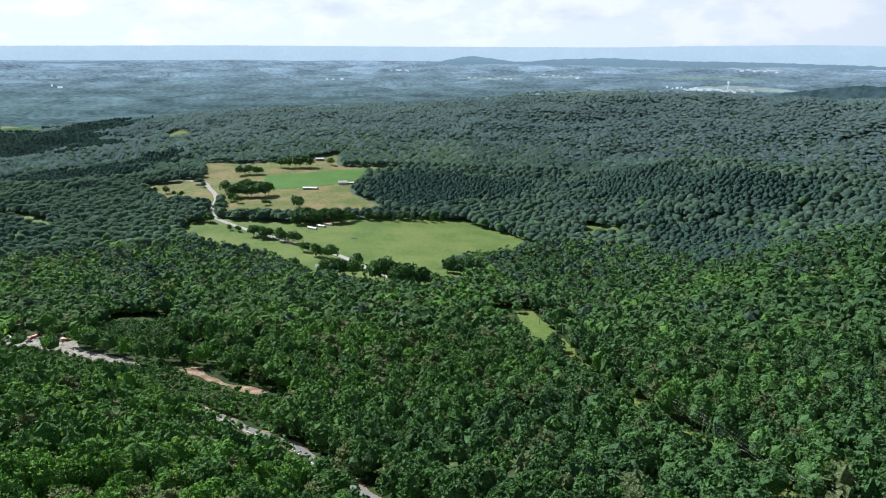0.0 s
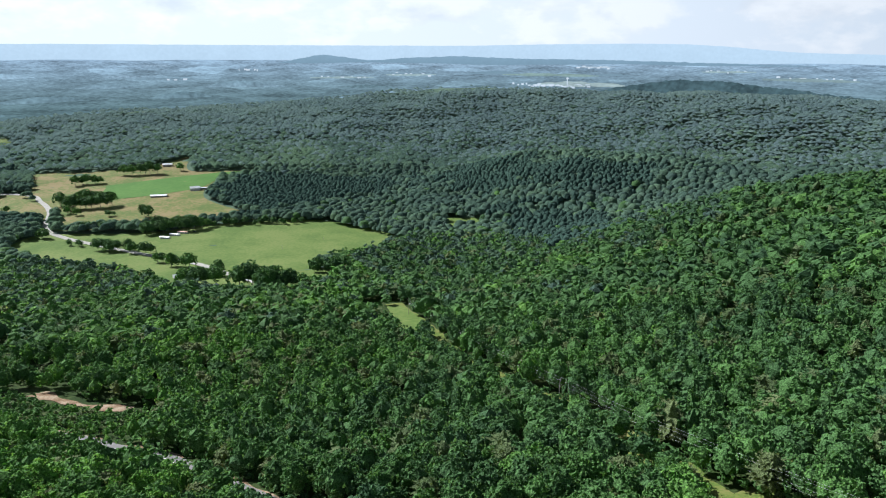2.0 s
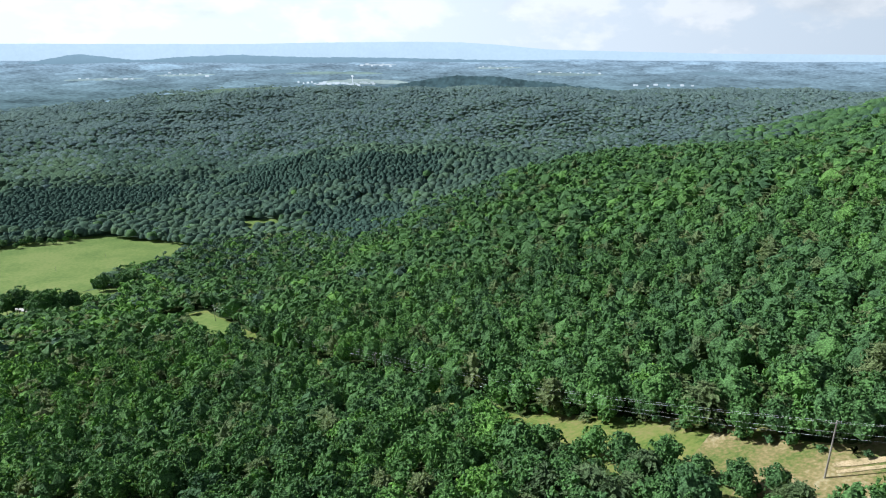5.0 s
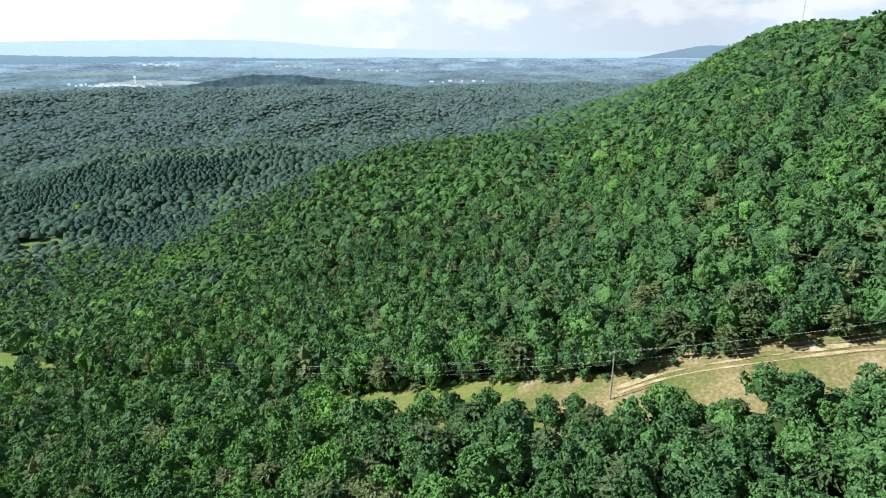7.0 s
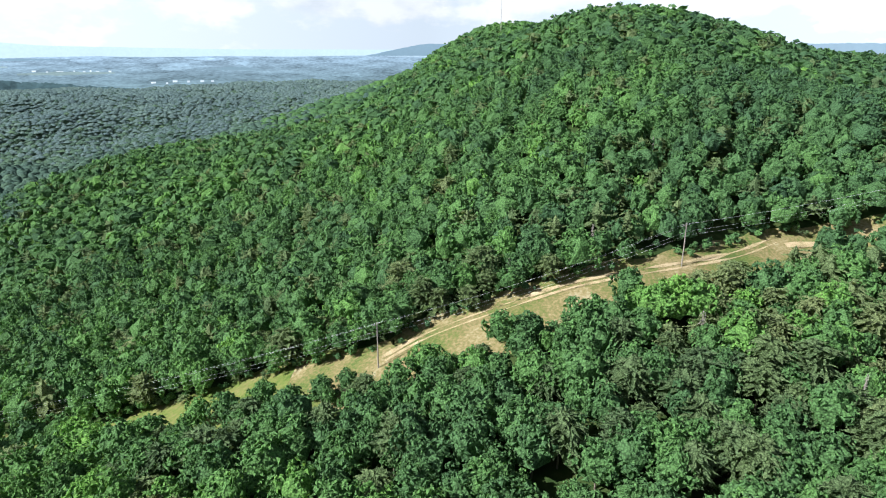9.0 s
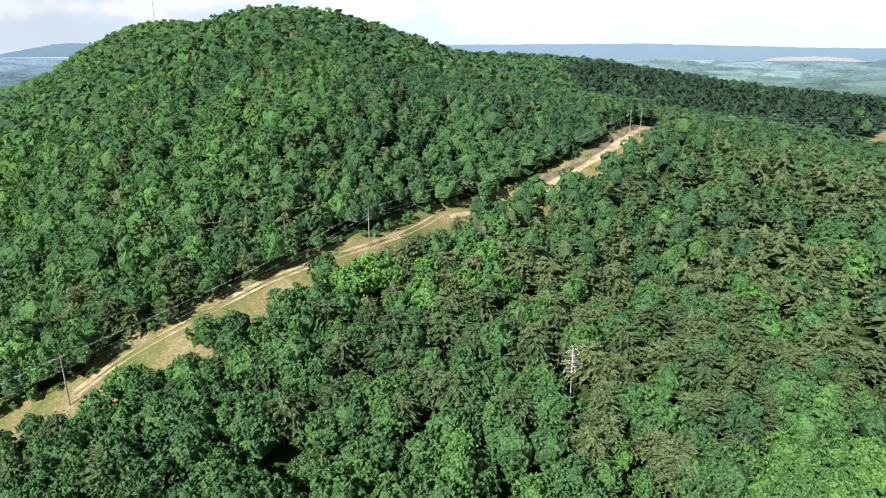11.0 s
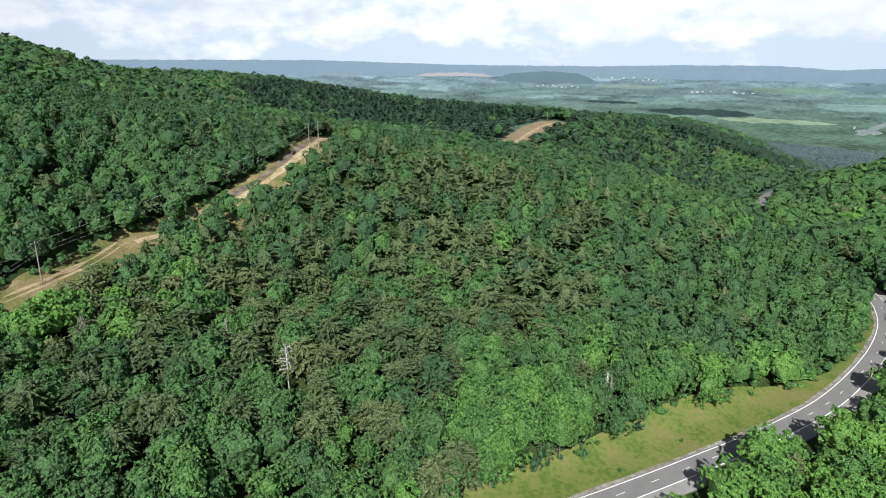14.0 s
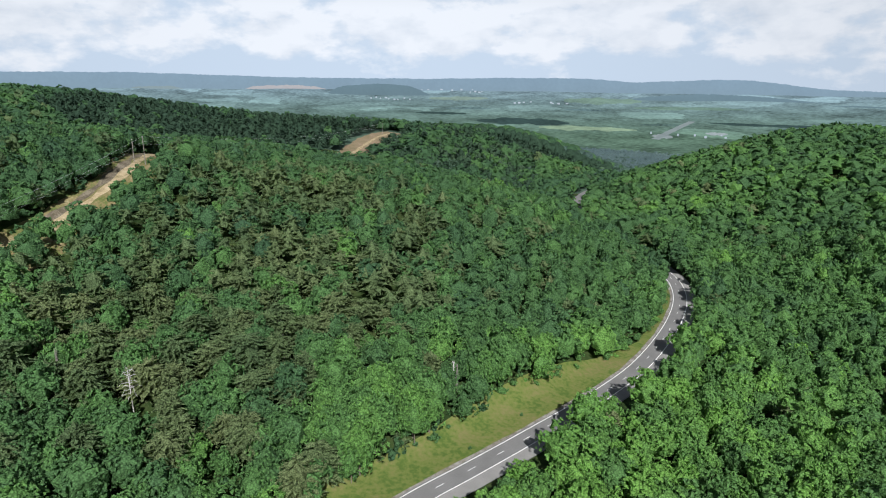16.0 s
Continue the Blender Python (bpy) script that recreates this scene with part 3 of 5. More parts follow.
def verge():
    """Grass between the asphalt and the trees."""
    edge = spline(VERGE_EDGE, 3.0)
    k = np.array([np.hypot(*(near_line - q).T).argmin() for q in edge])
    gap = np.hypot(*(near_line[k] - edge).T)
    u = 5.4 / gap[:, None] + (1.3 - 5.4 / gap[:, None]) * np.linspace(0, 1, 7)[None, :]
    x = near_line[k, 0, None] * (1 - u) + edge[:, 0, None] * u
    y = near_line[k, 1, None] * (1 - u) + edge[:, 1, None] * u
    z = height(x.ravel(), y.ravel()) + 0.12 + 0.9 * (u - u[:, :1]).ravel()
    me = mesh_of("verge", np.stack([x.ravel(), y.ravel(), z], 1), grid_faces(len(edge), 7)[:, ::-1], [VERGE], smooth=True)
    return tagged(new("verge", me), "sunny grass verge with dry patches beside the highway", "verge", kind="structure")


verge()
ribbon("road", HIGHWAY, 6.4, ASPHALT, 0.22, "worn grey asphalt highway curving through the forest", level=True, side=-1.2)
ribbon("verge", HIGHWAY[8:14], 2.2, VERGE, 0.14, "thin dry grass strip along the outer curve", side=7.0, level=True, ragged=0.25)
ribbon("shoulder", HIGHWAY[:14], 2.1, SHOULDER, 0.235, "pale worn shoulder beside the highway's outer lane", side=-5.1, level=True, ragged=0.12)
ribbon("gravel_edge", HIGHWAY[:14], 0.55, GRAVEL, 0.25, "thin gravel edge between asphalt and grass", side=5.1, level=True, ragged=0.14)
for side in (3.9, -2.8):
    ribbon("edge_line", HIGHWAY[:14], 0.15, PAINT, 0.25, "white painted edge line of the highway", side=side, cols=2, level=True)


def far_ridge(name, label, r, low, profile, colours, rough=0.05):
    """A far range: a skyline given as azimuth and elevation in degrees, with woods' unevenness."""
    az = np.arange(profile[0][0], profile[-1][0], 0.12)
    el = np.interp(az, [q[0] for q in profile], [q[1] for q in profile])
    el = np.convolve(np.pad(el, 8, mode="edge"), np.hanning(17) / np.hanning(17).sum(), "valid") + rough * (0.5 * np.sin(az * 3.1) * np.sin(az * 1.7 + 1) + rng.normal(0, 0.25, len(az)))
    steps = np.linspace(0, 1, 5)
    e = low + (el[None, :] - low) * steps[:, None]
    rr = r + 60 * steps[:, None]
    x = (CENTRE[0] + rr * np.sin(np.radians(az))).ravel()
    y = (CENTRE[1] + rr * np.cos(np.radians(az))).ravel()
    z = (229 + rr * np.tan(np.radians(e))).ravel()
    # colours carry the haze: a glowing range, paler and bluer the farther it stands
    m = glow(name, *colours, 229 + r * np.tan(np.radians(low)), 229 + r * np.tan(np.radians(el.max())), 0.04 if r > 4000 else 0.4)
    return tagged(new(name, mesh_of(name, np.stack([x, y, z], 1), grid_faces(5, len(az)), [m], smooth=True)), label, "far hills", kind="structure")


rng = np.random.default_rng(7)
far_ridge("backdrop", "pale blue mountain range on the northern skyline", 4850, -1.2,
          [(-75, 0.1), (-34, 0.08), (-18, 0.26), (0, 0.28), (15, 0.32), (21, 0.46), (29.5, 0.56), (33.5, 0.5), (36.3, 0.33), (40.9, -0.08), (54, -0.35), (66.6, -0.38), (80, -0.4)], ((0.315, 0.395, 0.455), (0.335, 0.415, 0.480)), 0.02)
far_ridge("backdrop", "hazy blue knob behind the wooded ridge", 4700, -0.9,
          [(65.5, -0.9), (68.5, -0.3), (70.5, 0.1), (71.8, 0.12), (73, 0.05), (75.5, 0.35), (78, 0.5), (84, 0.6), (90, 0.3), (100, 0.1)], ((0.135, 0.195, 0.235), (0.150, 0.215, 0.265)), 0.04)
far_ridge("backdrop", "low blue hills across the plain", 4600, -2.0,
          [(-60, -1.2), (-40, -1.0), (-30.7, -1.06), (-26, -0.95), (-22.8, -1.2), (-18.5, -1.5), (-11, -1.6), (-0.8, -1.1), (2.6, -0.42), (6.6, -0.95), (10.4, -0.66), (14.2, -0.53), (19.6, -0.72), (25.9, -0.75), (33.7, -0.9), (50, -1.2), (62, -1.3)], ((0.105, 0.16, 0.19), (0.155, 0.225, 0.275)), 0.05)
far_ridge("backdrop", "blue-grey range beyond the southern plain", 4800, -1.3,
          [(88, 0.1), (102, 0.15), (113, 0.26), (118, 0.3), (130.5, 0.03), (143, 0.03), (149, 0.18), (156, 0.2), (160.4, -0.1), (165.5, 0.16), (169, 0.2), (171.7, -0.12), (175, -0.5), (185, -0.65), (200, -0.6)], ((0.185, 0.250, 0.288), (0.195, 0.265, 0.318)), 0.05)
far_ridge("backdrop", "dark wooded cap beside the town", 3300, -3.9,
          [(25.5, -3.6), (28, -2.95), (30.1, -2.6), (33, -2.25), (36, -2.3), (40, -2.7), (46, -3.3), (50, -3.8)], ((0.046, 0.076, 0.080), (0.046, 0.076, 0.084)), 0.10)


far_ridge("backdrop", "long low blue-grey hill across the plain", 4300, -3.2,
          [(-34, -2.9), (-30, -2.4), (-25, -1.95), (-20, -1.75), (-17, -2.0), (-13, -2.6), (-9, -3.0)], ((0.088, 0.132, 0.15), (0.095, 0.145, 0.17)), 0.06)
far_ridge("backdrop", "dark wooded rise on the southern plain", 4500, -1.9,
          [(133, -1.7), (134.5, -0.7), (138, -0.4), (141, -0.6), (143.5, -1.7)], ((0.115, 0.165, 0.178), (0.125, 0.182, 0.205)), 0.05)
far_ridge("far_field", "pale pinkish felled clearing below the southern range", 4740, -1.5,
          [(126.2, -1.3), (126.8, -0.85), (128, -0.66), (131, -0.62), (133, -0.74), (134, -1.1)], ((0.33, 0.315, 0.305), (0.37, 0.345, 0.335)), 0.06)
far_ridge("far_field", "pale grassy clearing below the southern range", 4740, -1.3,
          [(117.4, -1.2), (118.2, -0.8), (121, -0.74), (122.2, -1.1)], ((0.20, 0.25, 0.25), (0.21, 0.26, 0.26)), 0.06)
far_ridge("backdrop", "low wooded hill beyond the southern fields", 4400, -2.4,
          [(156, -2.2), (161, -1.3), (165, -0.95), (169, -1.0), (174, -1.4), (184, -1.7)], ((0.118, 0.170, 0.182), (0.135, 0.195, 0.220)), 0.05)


def low_hills(label, az0, az1, r, lift, colours, seed):
    """A chain of low wooded hills standing on the far country, sinking into it between."""
    rise = np.random.default_rng(seed)
    az = np.arange(az0, az1 + 0.1, 1.0)
    far_ = min(max((r - 2600) / 2200, 0), 1)
    foot = -5.9 + 5.0 * far_**0.72
    a, b, c = rise.uniform(0, 6.28, 3)
    swell = 0.5 + 0.5 * np.sin(az / 3.1 + a) * np.sin(az / 5.3 + b) + 0.3 * np.sin(az / 1.45 + c)
    top = foot - 0.25 + lift * np.clip(swell, -0.2, 1.2) * np.clip(np.minimum(az - az0, az1 - az) / 3.0, 0, 1)
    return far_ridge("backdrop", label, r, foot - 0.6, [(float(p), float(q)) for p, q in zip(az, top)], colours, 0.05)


# mist painted into each chain: feet paler than tops, farther chains paler still
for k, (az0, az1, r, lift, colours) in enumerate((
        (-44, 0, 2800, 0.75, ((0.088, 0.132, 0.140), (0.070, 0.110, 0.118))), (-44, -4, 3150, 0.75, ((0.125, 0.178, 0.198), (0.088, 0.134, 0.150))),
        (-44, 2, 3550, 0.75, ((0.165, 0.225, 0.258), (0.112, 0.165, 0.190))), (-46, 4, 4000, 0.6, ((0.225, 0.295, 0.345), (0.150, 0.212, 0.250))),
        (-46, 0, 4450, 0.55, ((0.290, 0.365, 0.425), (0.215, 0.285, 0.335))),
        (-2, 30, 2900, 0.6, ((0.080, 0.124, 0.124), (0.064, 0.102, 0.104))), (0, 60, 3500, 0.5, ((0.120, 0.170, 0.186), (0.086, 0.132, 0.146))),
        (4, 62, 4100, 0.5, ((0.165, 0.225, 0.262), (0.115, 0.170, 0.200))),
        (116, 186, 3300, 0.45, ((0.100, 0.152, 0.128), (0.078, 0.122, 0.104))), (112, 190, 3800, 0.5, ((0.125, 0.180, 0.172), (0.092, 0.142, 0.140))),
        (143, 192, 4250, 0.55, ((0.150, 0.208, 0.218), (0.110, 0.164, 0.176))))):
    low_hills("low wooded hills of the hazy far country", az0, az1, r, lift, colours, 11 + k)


def reach(az, el):
    """How far off the ground shows at an elevation, looking along an azimuth from the middle of the flight."""
    r = np.linspace(1200, 4850, 700)
    x, y = CENTRE[0] + r * math.sin(radians(az)), CENTRE[1] + r * math.cos(radians(az))
    up = np.degrees(np.arctan2(height(x, y) - 229, r))
    hit = np.nonzero(np.maximum.accumulate(up) >= el)[0]
    return float(r[hit[0]]) if len(hit) else 4800.0


def far_patch(name, label, az0, az1, el0, el1, colour, slant=0.0):
    """A far field, clearing or painted cloud shade, with an uneven outline, lying on the far country."""
    m = glow("far_field", colour, colour, -50, 200, 0.25)
    u = np.linspace(0, 1, 24)
    near_, far_ = reach((az0 + az1) / 2, el0), reach((az0 + az1) / 2, el1)
    az = az0 + (az1 - az0) * u
    wob = 0.5 * np.sin(u * 9 + az0) * np.sin(u * 23 + az1) * (far_ - near_) * 0.35
    ends = np.sin(np.pi * np.clip(u, 0.02, 0.98)) ** 0.4
    mid_ = (near_ + far_) / 2 + slant * (u - 0.5) * (far_ - near_)
    rows = []
    for k in (-1, -0.5, 0, 0.5, 1):
        r = mid_ + k * ((far_ - near_) / 2 + wob) * ends
        x, y = CENTRE[0] + r * np.sin(np.radians(az)), CENTRE[1] + r * np.cos(np.radians(az))
        rows.append(np.stack([x, y, height(x, y) + 5], 1))
    return tagged(new(name, mesh_of(name, np.concatenate(rows), grid_faces(5, 24), [m], smooth=True)), label, "far field", kind="structure")


PALE = (0.20, 0.26, 0.26)
for az0, az1, el0, el1, colour in ((18.2, 26.4, -2.22, -1.98, (0.16, 0.22, 0.20)), (21.5, 28.6, -3.05, -2.65, (0.22, 0.27, 0.26)), (1.5, 7.0, -2.5, -2.35, PALE), (8.0, 12.4, -2.28, -2.12, PALE), (24.6, 27.6, -1.47, -1.38, (0.30, 0.34, 0.36)),
                                   (34.5, 38.5, -1.75, -1.6, PALE), (39.0, 45.5, -2.3, -2.05, (0.15, 0.20, 0.20)), (-34.5, -31.5, -6.3, -5.8, (0.10, 0.16, 0.07)), (-21.8, -19.8, -6.0, -5.75, (0.10, 0.16, 0.07))):
    far_patch("far_field", "pale far field across the hazy plain", az0, az1, el0, el1, colour)
for az0, az1, el0, el1, colour in ((142.6, 147.8, -1.85, -1.55, (0.185, 0.245, 0.20)), (154.5, 161.0, -2.0, -1.5, (0.155, 0.225, 0.175)), (160.5, 169, -2.35, -2.1, (0.14, 0.21, 0.165)),
                                   (152.6, 161.0, -4.3, -3.95, (0.215, 0.285, 0.185)), (162.3, 164.0, -4.75, -4.45, (0.24, 0.27, 0.26)), (166.5, 168.2, -4.35, -4.1, (0.26, 0.29, 0.28))):
    far_patch("far_field", "pale clearing on the southern plain", az0, az1, el0, el1, colour)
# cloud shadow laid on the plain as flat dark patches
for az0, az1, el0, el1 in ((147.0, 155.2, -3.9, -3.35), (166.5, 175.5, -3.5, -3.3), (141.5, 146.0, -3.1, -2.9)):
    far_patch("far_cloud_shade", "cloud shadow painted dark on the southern plain", az0, az1, el0, el1, (0.036, 0.060, 0.054), -0.4)
far_road = [tuple(CENTRE[k] + reach(az, el) * (math.sin, math.cos)[k](radians(az)) for k in (0, 1)) for az, el in ((162.6, -4.9), (163.4, -4.4), (164.4, -3.8), (165.3, -3.3))]
# far pavement and walls glow, with haze in their colour
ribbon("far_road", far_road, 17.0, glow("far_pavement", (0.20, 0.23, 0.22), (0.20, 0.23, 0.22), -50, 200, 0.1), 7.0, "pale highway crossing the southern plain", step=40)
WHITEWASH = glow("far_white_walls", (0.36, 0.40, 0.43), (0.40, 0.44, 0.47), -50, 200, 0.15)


def far_town(label, spots, size):
    """White sheds of a far town: too many and too small to tell apart, one mass."""
    bm = bmesh.new()
    for az0, az1, el, count in spots:
        for k in range(count):
            az = az0 + (az1 - az0) * (k + rng.uniform(0, 0.8)) / count
            r = reach(az, el + rng.normal(0, 0.05))
            x, y = CENTRE[0] + r * math.sin(radians(az)), CENTRE[1] + r * math.cos(radians(az))
            z = float(height(np.array([x]), np.array([y]))[0])
            wide_, deep = size * rng.uniform(0.5, 1.6), size * rng.uniform(0.5, 1.0)
            bmesh.ops.create_cube(bm, size=1.0, matrix=Matrix.Translation((x, y, z + 4)) @ Matrix.Rotation(-radians(az), 4, "Z") @ Matrix.Diagonal((wide_, deep, 9 * rng.uniform(0.6, 1.2), 1)))
    me = bpy.data.meshes.new("far_town")
    bm.to_mesh(me)
    bm.free()
    me.materials.append(WHITEWASH)
    return tagged(new("far_town", me), label, "far town", kind="stuff")


far_town("white sheds of a far town on the plain", [(20.8, 25.8, -3.0, 26), (19.0, 22, -2.9, 8), (2.0, 7.0, -2.35, 6), (8.3, 12, -2.15, 8), (-4.4, -2.5, -1.8, 5), (-10, -8, -2.5, 3), (24.6, 27.4, -1.42, 8), (34.5, 38, -1.65, 6), (40, 45.5, -2.05, 9), (48, 53, -3.0, 6), (-31, -30, -2.9, 2)], 15)
far_town("white roofs scattered over the southern plain", [(137.2, 141.0, -1.75, 9), (150, 152, -1.95, 4), (153, 155, -2.0, 4), (141.5, 147, -0.95, 6), (162, 169, -4.4, 7), (146, 147.5, -1.1, 4)], 11)
x, y = [CENTRE[k] + reach(23.8, -2.9) * (math.sin, math.cos)[k](radians(23.8)) for k in (0, 1)]
bm = bmesh.new()
z = float(height(np.array([x]), np.array([y]))[0])
bmesh.ops.create_cone(bm, cap_ends=True, segments=10, radius1=3.0, radius2=2.0, depth=34, matrix=Matrix.Translation((x, y, z + 17)))
bmesh.ops.create_icosphere(bm, subdivisions=2, radius=7.5, matrix=Matrix.Translation((x, y, z + 38)) @ Matrix.Diagonal((1, 1, 0.75, 1)))
me = bpy.data.meshes.new("water_tower")
bm.to_mesh(me)
bm.free()
me.materials.append(WHITEWASH)
tagged(new("water_tower", me), "white water tower rising over the far town", "water tower")


# ---- trees ----


def leaf_tris(centres, normals, size, loose=0.55):
    """One three-cornered leaf spray at each place, tilted about its normal."""
    n = len(centres)
    nrm = normals + rng.normal(0, loose, (n, 3))
    nrm /= np.linalg.norm(nrm, axis=1)[:, None]
    a = np.cross(nrm, rng.normal(0, 1, (n, 3)))
    a /= np.linalg.norm(a, axis=1)[:, None]
    b = np.cross(nrm, a)
    turn = rng.uniform(0, 6.28, n)
    v = []
    for k in range(3):
        ang = turn + k * 2.094 + rng.normal(0, 0.3, n)
        rad = size * rng.uniform(0.7, 1.3, n)
        v.append(centres + a * (np.cos(ang) * rad)[:, None] + b * (np.sin(ang) * rad)[:, None])
    return np.stack(v, 1).reshape(-1, 3), np.arange(3 * n).reshape(-1, 3)


def ico():
    bm = bmesh.new()
    bmesh.ops.create_icosphere(bm, subdivisions=1, radius=1.0)
    v = np.array([q.co[:] for q in bm.verts])
    f = np.array([[q.index for q in p.verts] for p in bm.faces])
    bm.free()
    return v, f


ICO_V, ICO_F = ico()
def joined(parts):
    vs, fs, at = [], [], 0
    for v, f in parts:
        vs.append(v)
        fs.append(f + at)
        at += len(v)
    return np.concatenate(vs), np.concatenate(fs)


def lump(c, r, jitter=0.14, cut=-0.55):
    """A bough's rounded mass of leaves, open below."""
    f = ICO_F[ICO_V[ICO_F, 2].mean(1) > cut]
    used = np.unique(f)
    back = np.zeros(len(ICO_V), int)
    back[used] = np.arange(len(used))
    v = ICO_V @ np.array(Matrix.Rotation(rng.uniform(0, 6.28), 3, "Z"))
    return (v * (1 + rng.normal(0, jitter, (len(v), 1))) * r + c)[used], back[f]


def leaf_clumps(centres, normals, size):
    """Tufts of leaves: small uneven three-sided tents that point outwards."""
    n = len(centres)
    nrm = normals + rng.normal(0, 0.26, (n, 3))
    nrm /= np.linalg.norm(nrm, axis=1)[:, None]
    a = np.cross(nrm, rng.normal(0, 1, (n, 3)))
    a /= np.linalg.norm(a, axis=1)[:, None]
    b = np.cross(nrm, a)
    v = [centres + nrm * (size * rng.uniform(0.3, 0.8, n))[:, None]]
    for k in range(3):
        ang, rad = k * 2.094 + rng.normal(0, 0.3, n), size * rng.uniform(0.75, 1.4, n)
        v.append(centres + a * (np.cos(ang) * rad)[:, None] + b * (np.sin(ang) * rad)[:, None] - nrm * (size * rng.uniform(0.0, 0.5, n))[:, None])
    f = np.array([(0, 1, 2), (0, 2, 3), (0, 3, 1)])
    return np.stack(v, 1).reshape(-1, 3), (f[None] + 4 * np.arange(n)[:, None, None]).reshape(-1, 3)


def broad_crown(boughs, tufts, size, sprays=0, body=0.80):
    """A domed crown, narrower above: a shaded body, and boughs bearing tufts and loose sprays of leaves."""
    middle, span = np.array((0, 0, 0.55)), np.array((0.36, 0.36, 0.41)) * (rng.uniform(0.88, 1.1), rng.uniform(0.88, 1.1), 1.0)
    lean = rng.normal(0, 0.05, 2)
    cs, rs = [], []
    for k in range(boughs):
        up = 1 - 1.5 * (k + 0.5) / boughs
        a = k * 2.4 + rng.normal(0, 0.25)
        flat = math.sqrt(max(0, 1 - up * up)) * (1 - 0.24 * max(up, 0))
        cs.append(middle + np.array((flat * math.cos(a), flat * math.sin(a), up)) * span * rng.uniform(0.62, 0.92) + (lean[0] * up, lean[1] * up, 0))
        rs.append(rng.uniform(0.10, 0.17) * (1 + 1.2 / boughs))
    k = np.repeat(np.arange(boughs), tufts)
    n = rng.normal(0, 1, (len(k), 3))
    n /= np.linalg.norm(n, axis=1)[:, None]
    out = (np.array(cs)[k] - middle) / span
    n = n + 0.9 * out + (0, 0, 0.35)
    n /= np.linalg.norm(n, axis=1)[:, None]
    at = np.array(cs)[k] + n * (np.array(rs)[k] * rng.uniform(0.75, 1.1, len(k)))[:, None]
    parts = [lump(middle, span * body, 0.12), leaf_clumps(at, n, size * rng.uniform(0.65, 1.3, len(k)))]
    if sprays:
        k = rng.integers(0, len(at), sprays)
        parts.append(leaf_tris(at[k] + n[k] * size * 0.7, n[k], size * 0.55, 0.6))
    v, f = joined(parts)
    return v, f, len(f)


def pine_crown(boughs, sprays, size, blades=3):
    """A pine: needle-bearing boughs fanned out flat in uneven tiers about a narrow heart, open between, with a rounded top."""
    parts = [lump((0, 0, 0.64), np.array((0.17, 0.17, 0.27)), 0.2)]
    v, tips = [], []
    for k in range(boughs):
        h = (k + rng.uniform(0.1, 0.9)) / boughs
        a = k * 2.4 + rng.normal(0, 0.4)
        d = 0.38 * (1 - h**4.5) ** 0.6 * rng.uniform(0.65, 1.12) + 0.06
        z = 0.34 + 0.56 * h
        droop = rng.uniform(-0.25, 0.22) * d
        for b in range(blades):
            aa = a + (b - (blades - 1) / 2) * 0.42 + rng.normal(0, 0.1)
            out, across = np.array((math.cos(aa), math.sin(aa), 0)), np.array((-math.sin(aa), math.cos(aa), 0))
            reach_ = d * rng.uniform(0.75, 1.1)
            end = out * reach_ + (0, 0, z + droop)
            wide_ = (0.05 + 0.22 * d) * rng.uniform(0.7, 1.2)
            root = out * reach_ * 0.15 + (0, 0, z + rng.normal(0, 0.012))
            mid_ = (root + end) / 2 + (0, 0, 0.02)
            v += [root, mid_ + across * wide_ * 0.5, end, root, end, mid_ - across * wide_ * 0.5 + (0, 0, rng.normal(0, 0.012))]
            tips.append(end)
    parts.append((np.array(v), np.arange(len(v)).reshape(-1, 3)))
    if sprays:
        at = np.array(tips)[rng.integers(0, len(tips), sprays)] * (1, 1, 1) + rng.normal(0, 0.025, (sprays, 3))
        n = np.stack([at[:, 0], at[:, 1], np.full(sprays, 0.22)], 1) + rng.normal(0, 0.12, (sprays, 3))
        parts.append(leaf_tris(at, n / np.linalg.norm(n, axis=1)[:, None], size, 0.5))
    v, f = joined(parts)
    return v, f, len(f)


def far_crown(slim=0.36, thick=0.42, sides=5, rings=2):
    """A crown seen from far off: one small uneven leafy dome."""
    v = [(0.0, 0.0, 0.97)]
    for k in range(rings):
        up, out = ((0.78, 0.60), (0.0, 1.0))[k] if rings == 2 else (0.0, 1.0)
        for q in range(sides):
            a = (q + 0.5 * k) * 6.2832 / sides + rng.normal(0, 0.18)
            r = slim * out * rng.uniform(0.75, 1.25)
            v.append((r * math.cos(a), r * math.sin(a), 0.97 - thick + thick * up * rng.uniform(0.8, 1.15)))
    q = np.arange(sides)
    f = [np.stack([0 * q, 1 + q, 1 + (q + 1) % sides], 1)]
    if rings == 2:
        f += [np.stack([1 + q, 1 + sides + q, 1 + (q + 1) % sides], 1), np.stack([1 + (q + 1) % sides, 1 + sides + q, 1 + sides + (q + 1) % sides], 1)]
    v, f = np.array(v), np.concatenate(f)
    return v, f, len(f)


